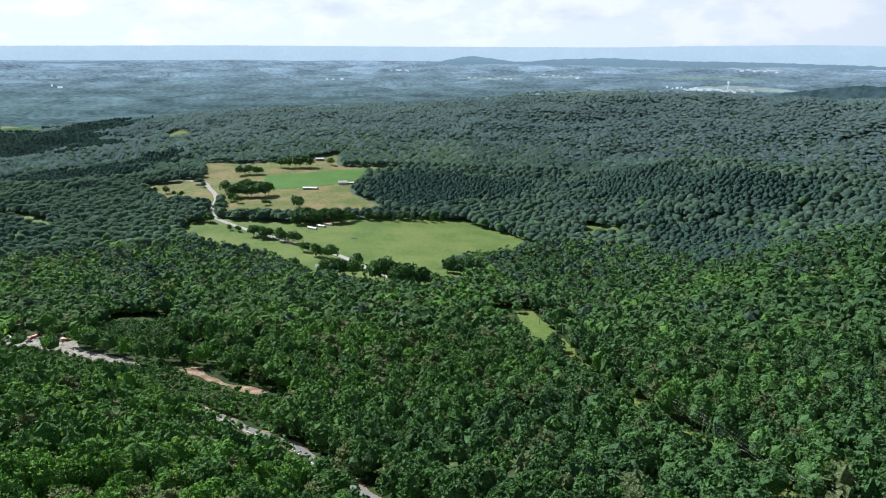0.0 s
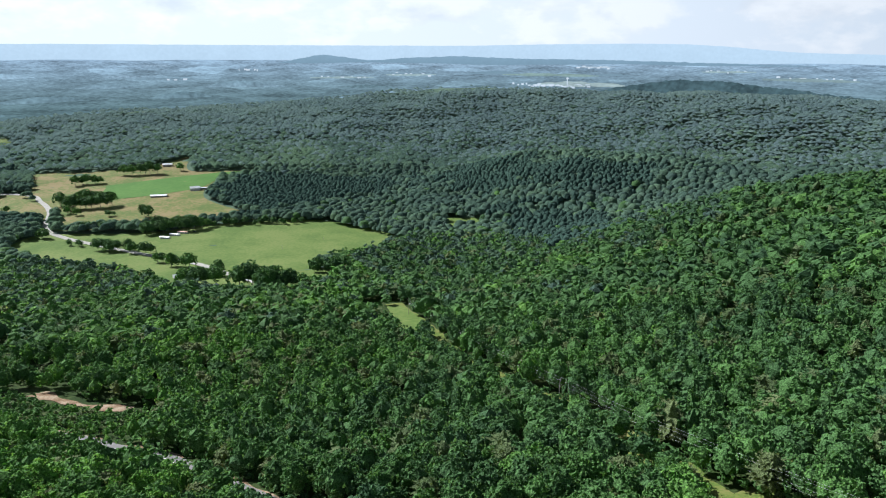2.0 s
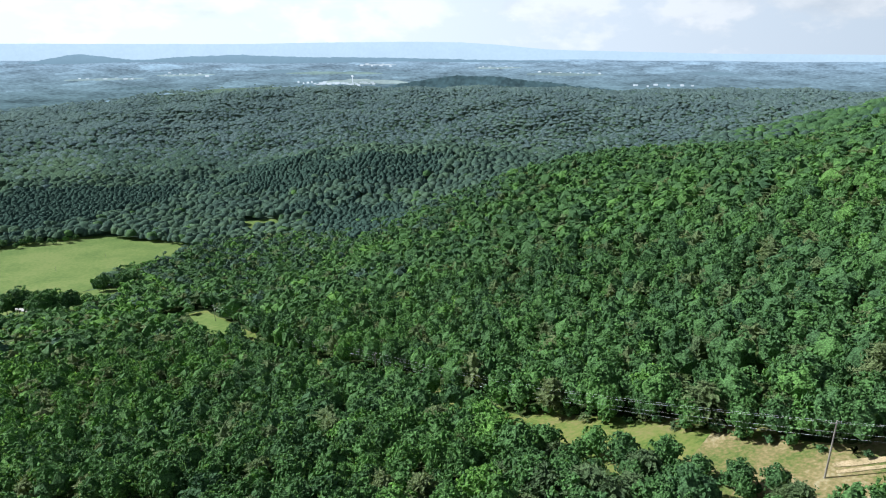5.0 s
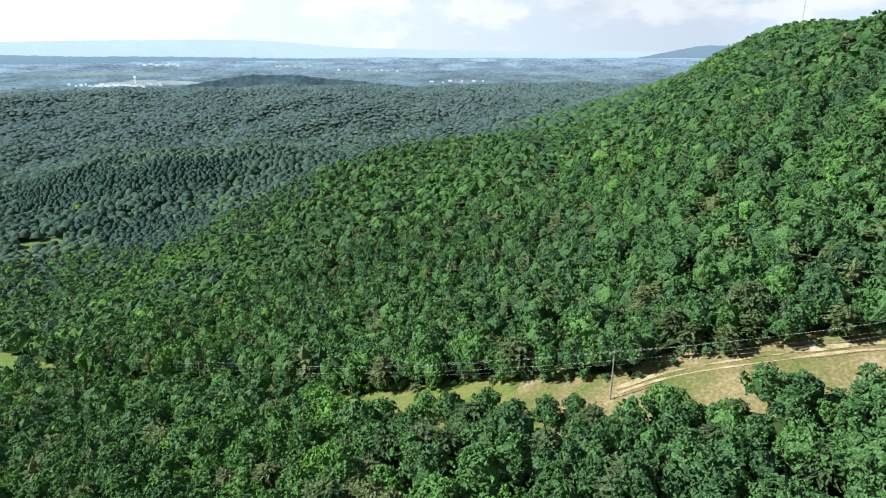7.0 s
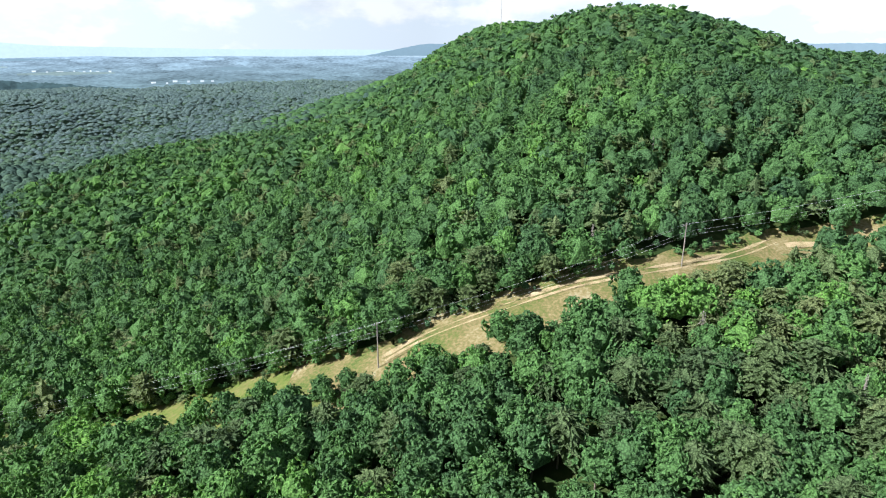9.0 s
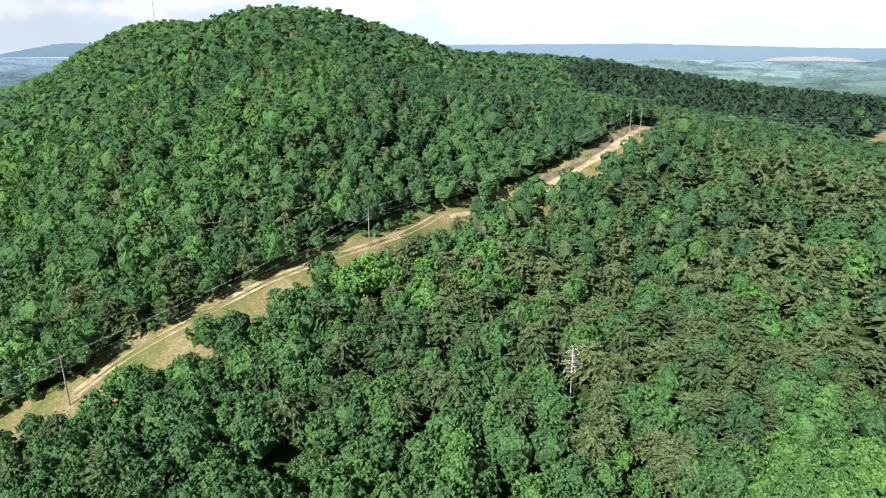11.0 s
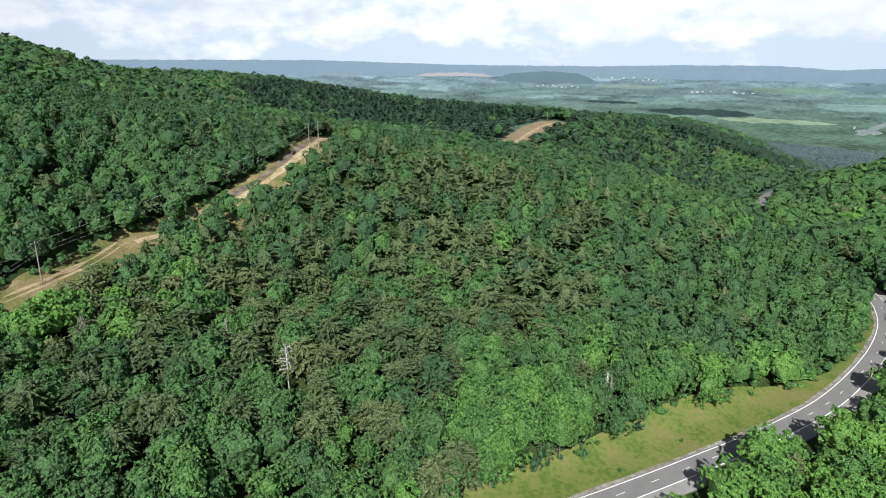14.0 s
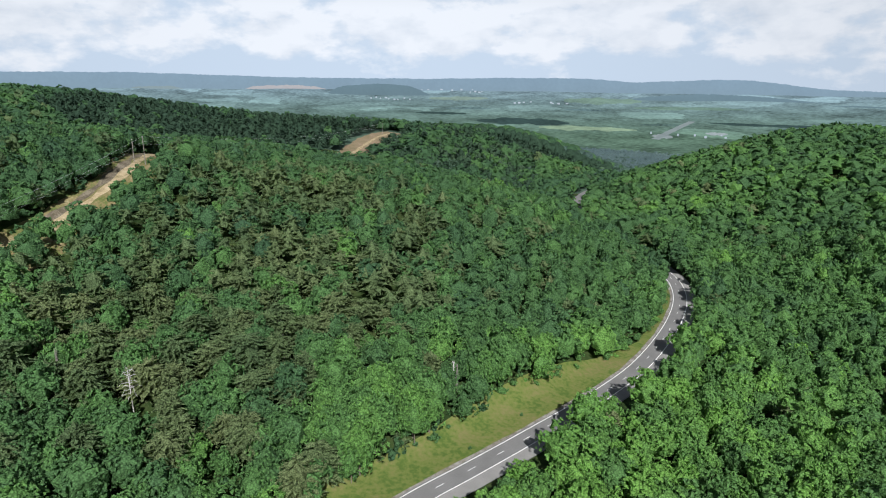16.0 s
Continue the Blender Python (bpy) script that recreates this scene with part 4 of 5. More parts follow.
def stem(r0=0.013, top=0.75, sides=5):
    """A tapered trunk with a few limbs."""
    def limb(a, b, ra, rb):
        a, b = np.array(a, float), np.array(b, float)
        way = (b - a) / np.linalg.norm(b - a)
        u = np.cross(way, (0.3, 0.9, 0.2))
        u /= np.linalg.norm(u)
        w = np.cross(way, u)
        k = np.arange(sides) * 6.2832 / sides
        ring = np.cos(k)[:, None] * u + np.sin(k)[:, None] * w
        q = grid_faces(2, sides, True)
        return np.concatenate([a + ring * ra, b + ring * rb]), np.concatenate([q[:, [0, 1, 2]], q[:, [0, 2, 3]]])
    parts = [limb((0, 0, -0.02), (0.01, 0, 0.35), r0 * 1.3, r0 * 0.9), limb((0.01, 0, 0.35), (0, 0.01, top), r0 * 0.9, r0 * 0.2)]
    for k in range(4):
        a, h = k * 1.7 + 0.3, 0.36 + 0.09 * k
        parts.append(limb((0, 0, h), (0.18 * np.cos(a), 0.18 * np.sin(a), h + 0.14), r0 * 0.5, r0 * 0.15))
    return joined(parts)


# plan of the woods
shoulder_way = np.gradient(near_line, axis=0)
shoulder_way /= np.linalg.norm(shoulder_way, axis=1)[:, None]
EAST = 1 if np.mean((np.array(VERGE_EDGE[4]) - near_line[np.hypot(*(near_line - VERGE_EDGE[4]).T).argmin()]) * np.stack([-shoulder_way[:, 1], shoulder_way[:, 0]], 1)[np.hypot(*(near_line - VERGE_EDGE[4]).T).argmin()]) > 0 else -1
WEST_SHOULDER = [tuple(q) for q in (near_line - EAST * 7.0 * np.stack([-shoulder_way[:, 1], shoulder_way[:, 0]], 1))[::4] if q[1] > -285]


def uphill(x, y):
    """East of the power line's clearing."""
    cut = np.array(POWER_CUT[:10])[::-1]
    return x > np.interp(y, cut[:, 1], cut[:, 0])


def free(x, y):
    """Where trees may stand."""
    ok = ~(inside(x, y, BIG_FIELD) | inside(x, y, UPPER_FIELD) | inside(x, y, WEST_FIELD) | inside(x, y, GLADE) | inside(x, y, STRIP) | inside(x, y, GARDEN) | inside(x, y, YARD) | np.any([inside(x, y, q) for q in PASTURES], 0))
    ok &= (off_line(x, y, POWER_CUT[:4]) > np.where(uphill(x, y), 9.0, 10.5)) & (off_line(x, y, POWER_CUT[4:10]) > np.where(uphill(x, y), 11.0, np.where(y > -20, 13.5, 11.5))) & (off_line(x, y, POWER_CUT[9:12]) > 6.5) & (off_line(x, y, POWER_CUT[11:16]) > 11.5) & (off_line(x, y, FAR_CUT) > 14.5)
    ok &= (off_line(x, y, OLD_CUT) > np.where(y < 400, 3.6, 5.6)) & (off_line(x, y, FARM_ROAD, 12) > 9)
    ok &= (off_line(x, y, LANE) > 7.5) & (off_line(x, y, BACK_ROAD) > 5.4) & (off_line(x + 4, y + 6, BACK_ROAD[:8]) > 4.5)
    ok &= ~inside(x, y, VERGE_LAND)
    ok &= (np.hypot(x - 111, y + 109.5) > 4.2) & (np.hypot(x - 104.5, y + 106) > 4.2)            # round the bleached pine
    return ok & (off_line(x, y, HIGHWAY) > np.where((y < -285) & (y > -540), 8.0, 10.5)) & (off_line(x, y, [(186, -556), (196, -592), (205, -632)]) > 13) & (off_line(x, y, WEST_SHOULDER) > np.interp(y, (-170, -120), (6.0, 10.5)))


def scatter(r0, r1, gap):
    n = int(2 * r1 / gap) + 1
    i, j = np.meshgrid(np.arange(n), np.arange(n), indexing="ij")
    x = CENTRE[0] - r1 + (i.ravel() + 0.5 * (j.ravel() % 2) + rng.uniform(-0.46, 0.46, n * n)) * gap
    y = CENTRE[1] - r1 + (j.ravel() + rng.uniform(-0.46, 0.46, n * n)) * gap
    r = np.hypot(x - CENTRE[0], y - CENTRE[1])
    az = np.degrees(np.arctan2(x - CENTRE[0], y - CENTRE[1]))
    ok = (r >= r0) & (r < r1) & ((az > -43) | (az < -172) | ((r < 700) & (az < -160)) | ((r < 230) & ((az > -55) | (az < -150))) | (r < 110))
    x, y = x[ok], y[ok]
    ok = free(x, y)
    return x[ok], y[ok]


def in_sight(x, y, z):
    """Drops woods that lie in the lee of the ridge, by the skyline from the middle of the flight."""
    r, a = np.hypot(x - CENTRE[0], y - CENTRE[1]), np.arctan2(x - CENTRE[0], y - CENTRE[1])
    rr, aa = np.geomspace(90, 4900, 240), np.linspace(-np.pi, np.pi, 361)
    px, py = CENTRE[0] + rr[:, None] * np.sin(aa), CENTRE[1] + rr[:, None] * np.cos(aa)
    lift = (height(px.ravel(), py.ravel()).reshape(px.shape) + 11 - 229) / rr[:, None]
    top = np.maximum.accumulate(lift, 0)
    k = np.clip(np.searchsorted(rr, r * 0.97) - 1, 0, len(rr) - 1)
    j = np.clip(np.rint((a + np.pi) / (2 * np.pi) * 360).astype(int), 0, 360)
    return (z + 20 - 229) / r > top[k, j] - 0.02


PINE_STAND = [(-180, 1186), (-82, 1380), (188, 1325), (180, 1222), (48, 1142), (-73, 1053)]
PLANTATION = [(-1616, 2328), (-1366, 2400), (-895, 2037), (-640, 1740), (-650, 1560), (-690, 1390), (-863, 1230), (-1250, 1560)]
PINE_GROVE = [(319, 938), (414, 961), (442, 869), (340, 640), (290, 640), (294, 768)]
PINE_BELT = [(212, 1330), (386, 1348), (513, 1094), (626, 1000), (562, 929), (427, 994), (280, 1150)]


def stand(x, y):
    x, y = x + 6 * relief(3.1 * x, 2.7 * y), y + 6 * relief(2.3 * x + 40, 3.3 * y)          # ragged edges
    return inside(x, y, PINE_STAND) | inside(x, y, PINE_BELT) | inside(x, y, PINE_GROVE) | (inside(x, y, PLANTATION) & (relief(x * 0.30 + 90, y * 0.30) > 0.6))


def by_cut(x, y):
    """The strip of lower trees on the west of the power line."""
    line = np.array(OLD_CUT)[::-1]
    return (off_line(x, y, OLD_CUT) < 34) & (x < np.interp(y, line[:, 1], line[:, 0])) & (y > 130)


def east_wall(x, y):
    """The tall edge of the old woods on the east of the power line."""
    line = np.array(OLD_CUT)[::-1]
    return (off_line(x, y, OLD_CUT) < 14) & (x > np.interp(y, line[:, 1], line[:, 0])) & (y > 100)


def near_cut(x, y):
    """Lower growth on the downhill side of the clearing and of the back road, so the camera sees both."""
    cut = np.array(POWER_CUT[:9])[::-1]
    down = (off_line(x, y, POWER_CUT[:6]) < 25) & (x < np.interp(y, cut[:, 1], cut[:, 0]))
    back = np.array(BACK_ROAD[:8])[::-1]
    return down | ((off_line(x, y, BACK_ROAD[:8]) < 18) & (x < np.interp(y, back[:, 1], back[:, 0])) & (y > 120))


def below_cut(x, y):
    """Trees kept low below the bare clearing on the far hill, so the camera sees it."""
    cut = np.array(FAR_CUT[:5])[::-1]
    return (off_line(x, y, FAR_CUT[:5]) < 48) & (x < np.interp(y, cut[:, 1], cut[:, 0]))


def young(x, y):
    return np.any([inside(x, y, q) for q in SCRUB], 0)


def pine_share(x, y):
    share = np.where(np.hypot(x, y) > 850, 0.04, 0.12)
    share[(x < 50) & (y < -60)] = 0.02
    share[inside(x, y, PINE_HILL)] = np.where(y[inside(x, y, PINE_HILL)] > -100, 0.36, 0.62)
    share[inside(x, y, FAR_SLOPE)] = 0.6
    # nearly all pines here, to darken the ground that lies in cloud shadow
    share[inside(x, y, SHADED_RIDGE) | inside(x, y, SHADED_SPUR)] = 0.97
    share[stand(x, y)] = 1.0
    return share


def planted(name, label, x, y, kinds_leaf, kinds_pine, tall=(10.5, 18.5), wide=(0.76, 1.10), tone=0.50, spread=0.09, valley=-999.0, far=False):
    """All trees of a belt of woods, each a template turned, stretched and set on the ground."""
    z = height(x, y)
    keep = in_sight(x, y, z) | (np.hypot(x - CENTRE[0], y - CENTRE[1]) < 300)
    x, y, z = x[keep], y[keep], z[keep]
    pine = rng.uniform(0, 1, len(x)) < pine_share(x, y)
    vs, fs, ms, ts, at = [], [], [], [], 0
    for group, (kinds, slot) in enumerate(((kinds_leaf, 0), (kinds_pine, 1))):
        mine = np.nonzero(pine == bool(group))[0]
        which = rng.integers(0, len(kinds), len(mine))
        for k, (v, f, nl) in enumerate(kinds):
            m = mine[which == k]
            if not len(m):
                continue
            a, h = rng.uniform(0, 6.28, len(m)), rng.uniform(*tall, len(m)) 
            w = h * rng.uniform(*wide, len(m))
            h = np.where(by_cut(x[m], y[m]), h * 0.9, np.where(east_wall(x[m], y[m]), h * 1.18, np.where(near_cut(x[m], y[m]), h * 0.86, np.where(below_cut(x[m], y[m]), h * 0.62, np.where((y[m] > -170) & (off_line(x[m], y[m], WEST_SHOULDER) < 17), h * 0.8, h)))))
            c, s = np.cos(a) * w, np.sin(a) * w
            px = x[m, None] + c[:, None] * v[None, :, 0] - s[:, None] * v[None, :, 1]
            py = y[m, None] + s[:, None] * v[None, :, 0] + c[:, None] * v[None, :, 1]
            pz = z[m, None] - 0.3 + h[:, None] * v[None, :, 2]
            vs.append(np.stack([px, py, pz], -1).reshape(-1, 3))
            fs.append((f[None] + (np.arange(len(m)) * len(v))[:, None, None] + at).reshape(-1, 3))
            # farther trees take haze-tinted leaves; pines on shaded hills take darkened needles
            ms.append(np.repeat(np.where(inside(x[m], y[m], SHADED_RIDGE) | inside(x[m], y[m], SHADED_SPUR) | inside(x[m], y[m], FAR_SLOPE), 4, slot), len(f)) if group else np.repeat(np.where(np.hypot(x[m], y[m]) + rng.normal(0, 180, len(m)) > 1750, 3, np.where((z[m] + rng.normal(0, 9, len(m)) < valley) & (np.hypot(x[m], y[m]) + rng.normal(0, 150, len(m)) > 780), 2, 0)), len(f)))
            drift = 0.12 * np.sin(x[m] / 37 + 2 * np.sin(y[m] / 61)) * np.cos(y[m] / 43)
            drift = drift + 0.014 * relief(x[m] * 0.45 + 300, y[m] * 0.45) * (np.hypot(x[m], y[m]) > 500)        # stands of unlike age
            drift = drift + np.where((x[m] < 44) & (y[m] < -60), np.interp(y[m], (-330, -220), (0.04, 0.20)), 0.0)        # roadside woods toned lighter, sunlight put into the leaf colour
            # sun glare painted on the pine hill, cloud shade on slopes past the crest
            drift = drift + 0.20 * ((x[m] < np.interp(y[m], (200, 320), (-45, 70))) & (y[m] > 40)) + 0.14 * (inside(x[m], y[m], PINE_HILL) & (y[m] > -125)) + 0.03 * ((x[m] > 100) & (y[m] > 110)) - 0.15 * ((x[m] > 170) & (y[m] < -60)) - 0.10 * inside(x[m], y[m], FAR_SLOPE)        # younger, lighter woods by the back road
            t = np.clip(tone + drift + rng.normal(0, spread, len(m)) + 0.22 * (rng.uniform(0, 1, len(m)) > 0.98), 0.02, 0.95)
            # dense stands go darker; on the ridge and spur this paints cloud shadow
            if group:
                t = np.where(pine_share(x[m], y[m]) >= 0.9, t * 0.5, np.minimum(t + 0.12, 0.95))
            ts.append(np.repeat(t, len(v)))
            at += len(m) * len(v)
    faces = np.concatenate(fs)
    me = mesh_of(name, np.concatenate(vs), faces, [LEAF, STAND_NEEDLE if far else NEEDLE, HAZY_LEAF, HAZIER_LEAF, SHADED_NEEDLE], np.concatenate(ms), tint=np.concatenate(ts), smooth=far)
    return tagged(new(name, me), label, "forest", kind="stuff")


NEAR_LEAF = [broad_crown(13, 15, 0.052, 40, 0.84) for _ in range(8)]
MID_LEAF = [broad_crown(8, 8, 0.068, 6, 0.86) for _ in range(8)]
NEAR_PINE = [pine_crown(46, 130, 0.036) for _ in range(6)]
MID_PINE = [pine_crown(20, 40, 0.05, 2) for _ in range(5)]
x, y = scatter(0, 215, 7.3)
grown = ~young(x, y) & ~inside(x, y, BRIGHT_STAND)
x, y = x[grown], y[grown]
# the trees about the clearing stand as things of their own; the rest of the woods are one mass
lone = (x > 80) & (x < 190) & (y > -100) & (y < 90)
things_x, things_y = x[lone][:200], y[lone][:200]
kept = ~np.isin(np.arange(len(x)), np.nonzero(lone)[0][:200])
x, y = x[kept], y[kept]
under = np.hypot(x - CENTRE[0], y - CENTRE[1]) < 95
planted("forest", "dense green broadleaf forest with scattered pines on the slopes", x[~under], y[~under], NEAR_LEAF, NEAR_PINE, tone=0.53, spread=0.11)
planted("forest", "dense green woods below the lookout point", x[under], y[under], MID_LEAF, MID_PINE, tone=0.55, spread=0.13)
x, y = scatter(215, 450, 7.9)
grown = ~young(x, y)
planted("forest", "dense green broadleaf forest covering the hillsides", x[grown], y[grown], MID_LEAF, MID_PINE, tall=(10.5, 18.0), tone=0.45, spread=0.10)
x, y = scatter(450, 900, 9.8)
grown = ~young(x, y) & ~stand(x, y)
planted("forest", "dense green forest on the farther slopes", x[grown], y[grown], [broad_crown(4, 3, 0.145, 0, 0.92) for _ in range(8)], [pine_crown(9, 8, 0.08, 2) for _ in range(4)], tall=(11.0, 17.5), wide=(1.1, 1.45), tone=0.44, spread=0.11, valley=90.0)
for near_, far_, gap, sides, rings in ((900, 1500, 9.6, 5, 2), (1500, 2560, 10.6, 6, 1)):
    x, y = scatter(near_, far_, gap)
    grown = ~stand(x, y) & (np.hypot(x - CENTRE[0], y - CENTRE[1]) < 2430 + 10 * relief(y * 0.4, x * 0.4) + rng.normal(0, 40, len(x)))
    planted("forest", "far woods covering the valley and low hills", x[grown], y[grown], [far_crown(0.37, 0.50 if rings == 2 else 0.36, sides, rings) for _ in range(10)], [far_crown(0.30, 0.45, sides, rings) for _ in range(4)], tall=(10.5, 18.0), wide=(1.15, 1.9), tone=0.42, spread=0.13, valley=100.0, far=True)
x, y = scatter(450, 2500, 8.6)
grown = stand(x, y)
planted("pine_plantation", "dark even-aged pine plantation in the valley", x[grown], y[grown], [far_crown()], [far_crown(0.34, 0.42) for _ in range(6)], tall=(14, 17.0), wide=(0.9, 1.15), tone=0.50, spread=0.06, far=True)
# low growth where the woods meet open ground
x, y = scatter(40, 520, 3.8)
edge = np.minimum(np.minimum(off_line(x, y, POWER_CUT[:4]) - 10.0, off_line(x, y, POWER_CUT[4:10]) - np.where(uphill(x, y), 11.0, 14.5)), off_line(x, y, POWER_CUT[11:16]) - 11.5)
edge = np.minimum(edge, np.minimum(off_line(x, y, VERGE_EDGE), off_line(x, y, BACK_ROAD) - 6.5))
edge = np.minimum(edge, np.minimum(off_line(x, y, HIGHWAY) - 10.5, off_line(x, y, WEST_SHOULDER) - 4.0))
low = (edge < rng.uniform(0.5, 6.0, len(x))) | inside(x, y, BRIGHT_STAND) | young(x, y) | ((np.hypot(x - CENTRE[0], y - CENTRE[1]) < 240) & (rng.uniform(0, 1, len(x)) < 0.16))
planted("undergrowth", "low leafy undergrowth along the edges of the woods", x[low], y[low], [broad_crown(4, 5, 0.12) for _ in range(5)], [pine_crown(8, 16, 0.07)], tall=(2.2, 5.5), wide=(0.9, 1.5), tone=0.46)


# ---- things ----
def part(name, bm, mat, parent, label=""):
    """Links a bmesh, or corners and faces, as one mesh under a thing or part."""
    if isinstance(bm, bpy.types.Mesh):
        me = bm
    else:
        me = bpy.data.meshes.new(name)
        bm.to_mesh(me)
        bm.free()
        me.materials.append(mat)
    ob = new(name, me)
    ob.parent = parent
    return tagged(ob, label)


def empty(name, x, y, lift=0.0, turn=0.0, z=None):
    ob = new(name)
    ob.location = (x, y, (float(height(np.array([x]), np.array([y]))[0]) if z is None else z) + lift)
    ob.rotation_euler = (0, 0, radians(turn))
    return ob


def tube(bm, a, b, r0, r1=None, sides=8):
    a, b = Vector(a), Vector(b)
    m = Matrix.Translation((a + b) / 2) @ (b - a).to_track_quat("Z", "Y").to_matrix().to_4x4()
    bmesh.ops.create_cone(bm, cap_ends=True, segments=sides, radius1=r0, radius2=r0 if r1 is None else r1, depth=(b - a).length, matrix=m)
    return bm


def box(bm, centre, size, bevel=0.0):
    made = bmesh.ops.create_cube(bm, size=1.0, matrix=Matrix.Translation(centre) @ Matrix.Diagonal((*size, 1)))
    if bevel:
        edges = list({e for v in made["verts"] for e in v.link_edges})
        bmesh.ops.bevel(bm, geom=edges, offset=bevel, segments=2, affect="EDGES", profile=0.6)
    return bm


WHITE = plain("white_siding", [(0.3, (0.55, 0.55, 0.54)), (0.7, (0.72, 0.72, 0.71))], 0.5, 0.6, 0.1)
TIN = plain("pale_tin_roof", [(0.3, (0.48, 0.50, 0.52)), (0.7, (0.66, 0.67, 0.68))], 0.4, 0.45, 0.1, 0.3)
RED_TIN = plain("rusty_red_roof", [(0.3, (0.30, 0.16, 0.12)), (0.7, (0.45, 0.28, 0.22))], 0.5, 0.6, 0.1, 0.1)
GREY_WALL = plain("grey_boards", [(0.3, (0.16, 0.15, 0.14)), (0.7, (0.28, 0.26, 0.24))], 0.6, 0.85, 0.2)
GLASS = plain("dark_glass", [(0.3, (0.02, 0.025, 0.03)), (0.7, (0.04, 0.05, 0.055))], 0.5, 0.15, 0.0)
RUBBER = plain("tyre_rubber", [(0.3, (0.02, 0.02, 0.02)), (0.7, (0.035, 0.035, 0.035))], 2.0, 0.9, 0.1)
STEEL = plain("wheel_steel", [(0.3, (0.30, 0.30, 0.30)), (0.7, (0.45, 0.45, 0.45))], 2.0, 0.4, 0.05, 0.8)
POLE_WOOD = plain("weathered_pole_wood", [(0.3, (0.15, 0.135, 0.12)), (0.7, (0.26, 0.24, 0.215))], 0.8, 0.9, 0.3)
CERAMIC = plain("grey_insulator", [(0.3, (0.35, 0.35, 0.36)), (0.7, (0.50, 0.50, 0.52))], 2.0, 0.3, 0.0)
CABLE = plain("bare_cable", [(0.3, (0.34, 0.35, 0.36)), (0.7, (0.48, 0.49, 0.50))], 1.0, 0.7, 0.0, 0.0)

# trees of the clearing
STEM = stem()
STEM_MESH = mesh_of("trunk", *STEM, [BARK])
leaf_meshes = [mesh_of("crown", v, f, [LEAF], tint=np.full(len(v), t)) for (v, f, n), t in zip(NEAR_LEAF + NEAR_LEAF[:2], (0.44, 0.50, 0.54, 0.58, 0.46, 0.66, 0.38, 0.55, 0.70, 0.80))]
pine_meshes = [mesh_of("crown", v, f, [NEEDLE], tint=np.full(len(v), t)) for (v, f, n), t in zip(NEAR_PINE, (0.3, 0.4, 0.5, 0.45, 0.36, 0.42))]
LEAF_LABELS = ("deep green broadleaf tree on the forest slope", "mid-green broadleaf tree with a rounded lumpy crown", "broadleaf tree with a dense clumped green crown", "fresh green broadleaf tree among its neighbours",
               "dark green broadleaf tree with a broad crown", "light green broadleaf tree in full leaf", "green broadleaf tree crowded in the forest", "bright yellow-green broadleaf tree in full leaf")


def tree(x, y, tall, wide, crown, label, name, group):
    ob = empty(name, x, y, -0.3, rng.uniform(0, 360))
    ob.scale = (wide, wide, tall)
    part("trunk", STEM_MESH, None, ob)
    part("crown", crown, None, ob)
    return tagged(ob, label, "tree", group)


for x, y in zip(things_x, things_y):
    tall = rng.uniform(10.5, 18.0) * (0.72 if near_cut(np.array([x]), np.array([y]))[0] else 1.0)
    if rng.uniform() < pine_share(np.array([x]), np.array([y]))[0]:
        tree(x, y, tall, tall * rng.uniform(0.85, 1.12), pine_meshes[rng.integers(0, 6)], "olive-green pine with open tiers of needles", "pine_tree", "pines of the slope")
    else:
        k = rng.integers(0, 8)
        tree(x, y, tall, tall * rng.uniform(0.80, 1.10), leaf_meshes[k], LEAF_LABELS[k], "broadleaf_tree", "trees of the slope")

# a clump of fresh green trees above the verge
x, y = scatter(40, 260, 6.6)
fresh = inside(x, y, BRIGHT_STAND)
for x, y in zip(x[fresh], y[fresh]):
    tall = rng.uniform(14, 20)
    tree(x, y, tall, tall * rng.uniform(0.72, 0.9), leaf_meshes[8 + rng.integers(0, 2)], "tall bright yellow-green tree above the highway verge", "broadleaf_tree", "bright trees above the verge")

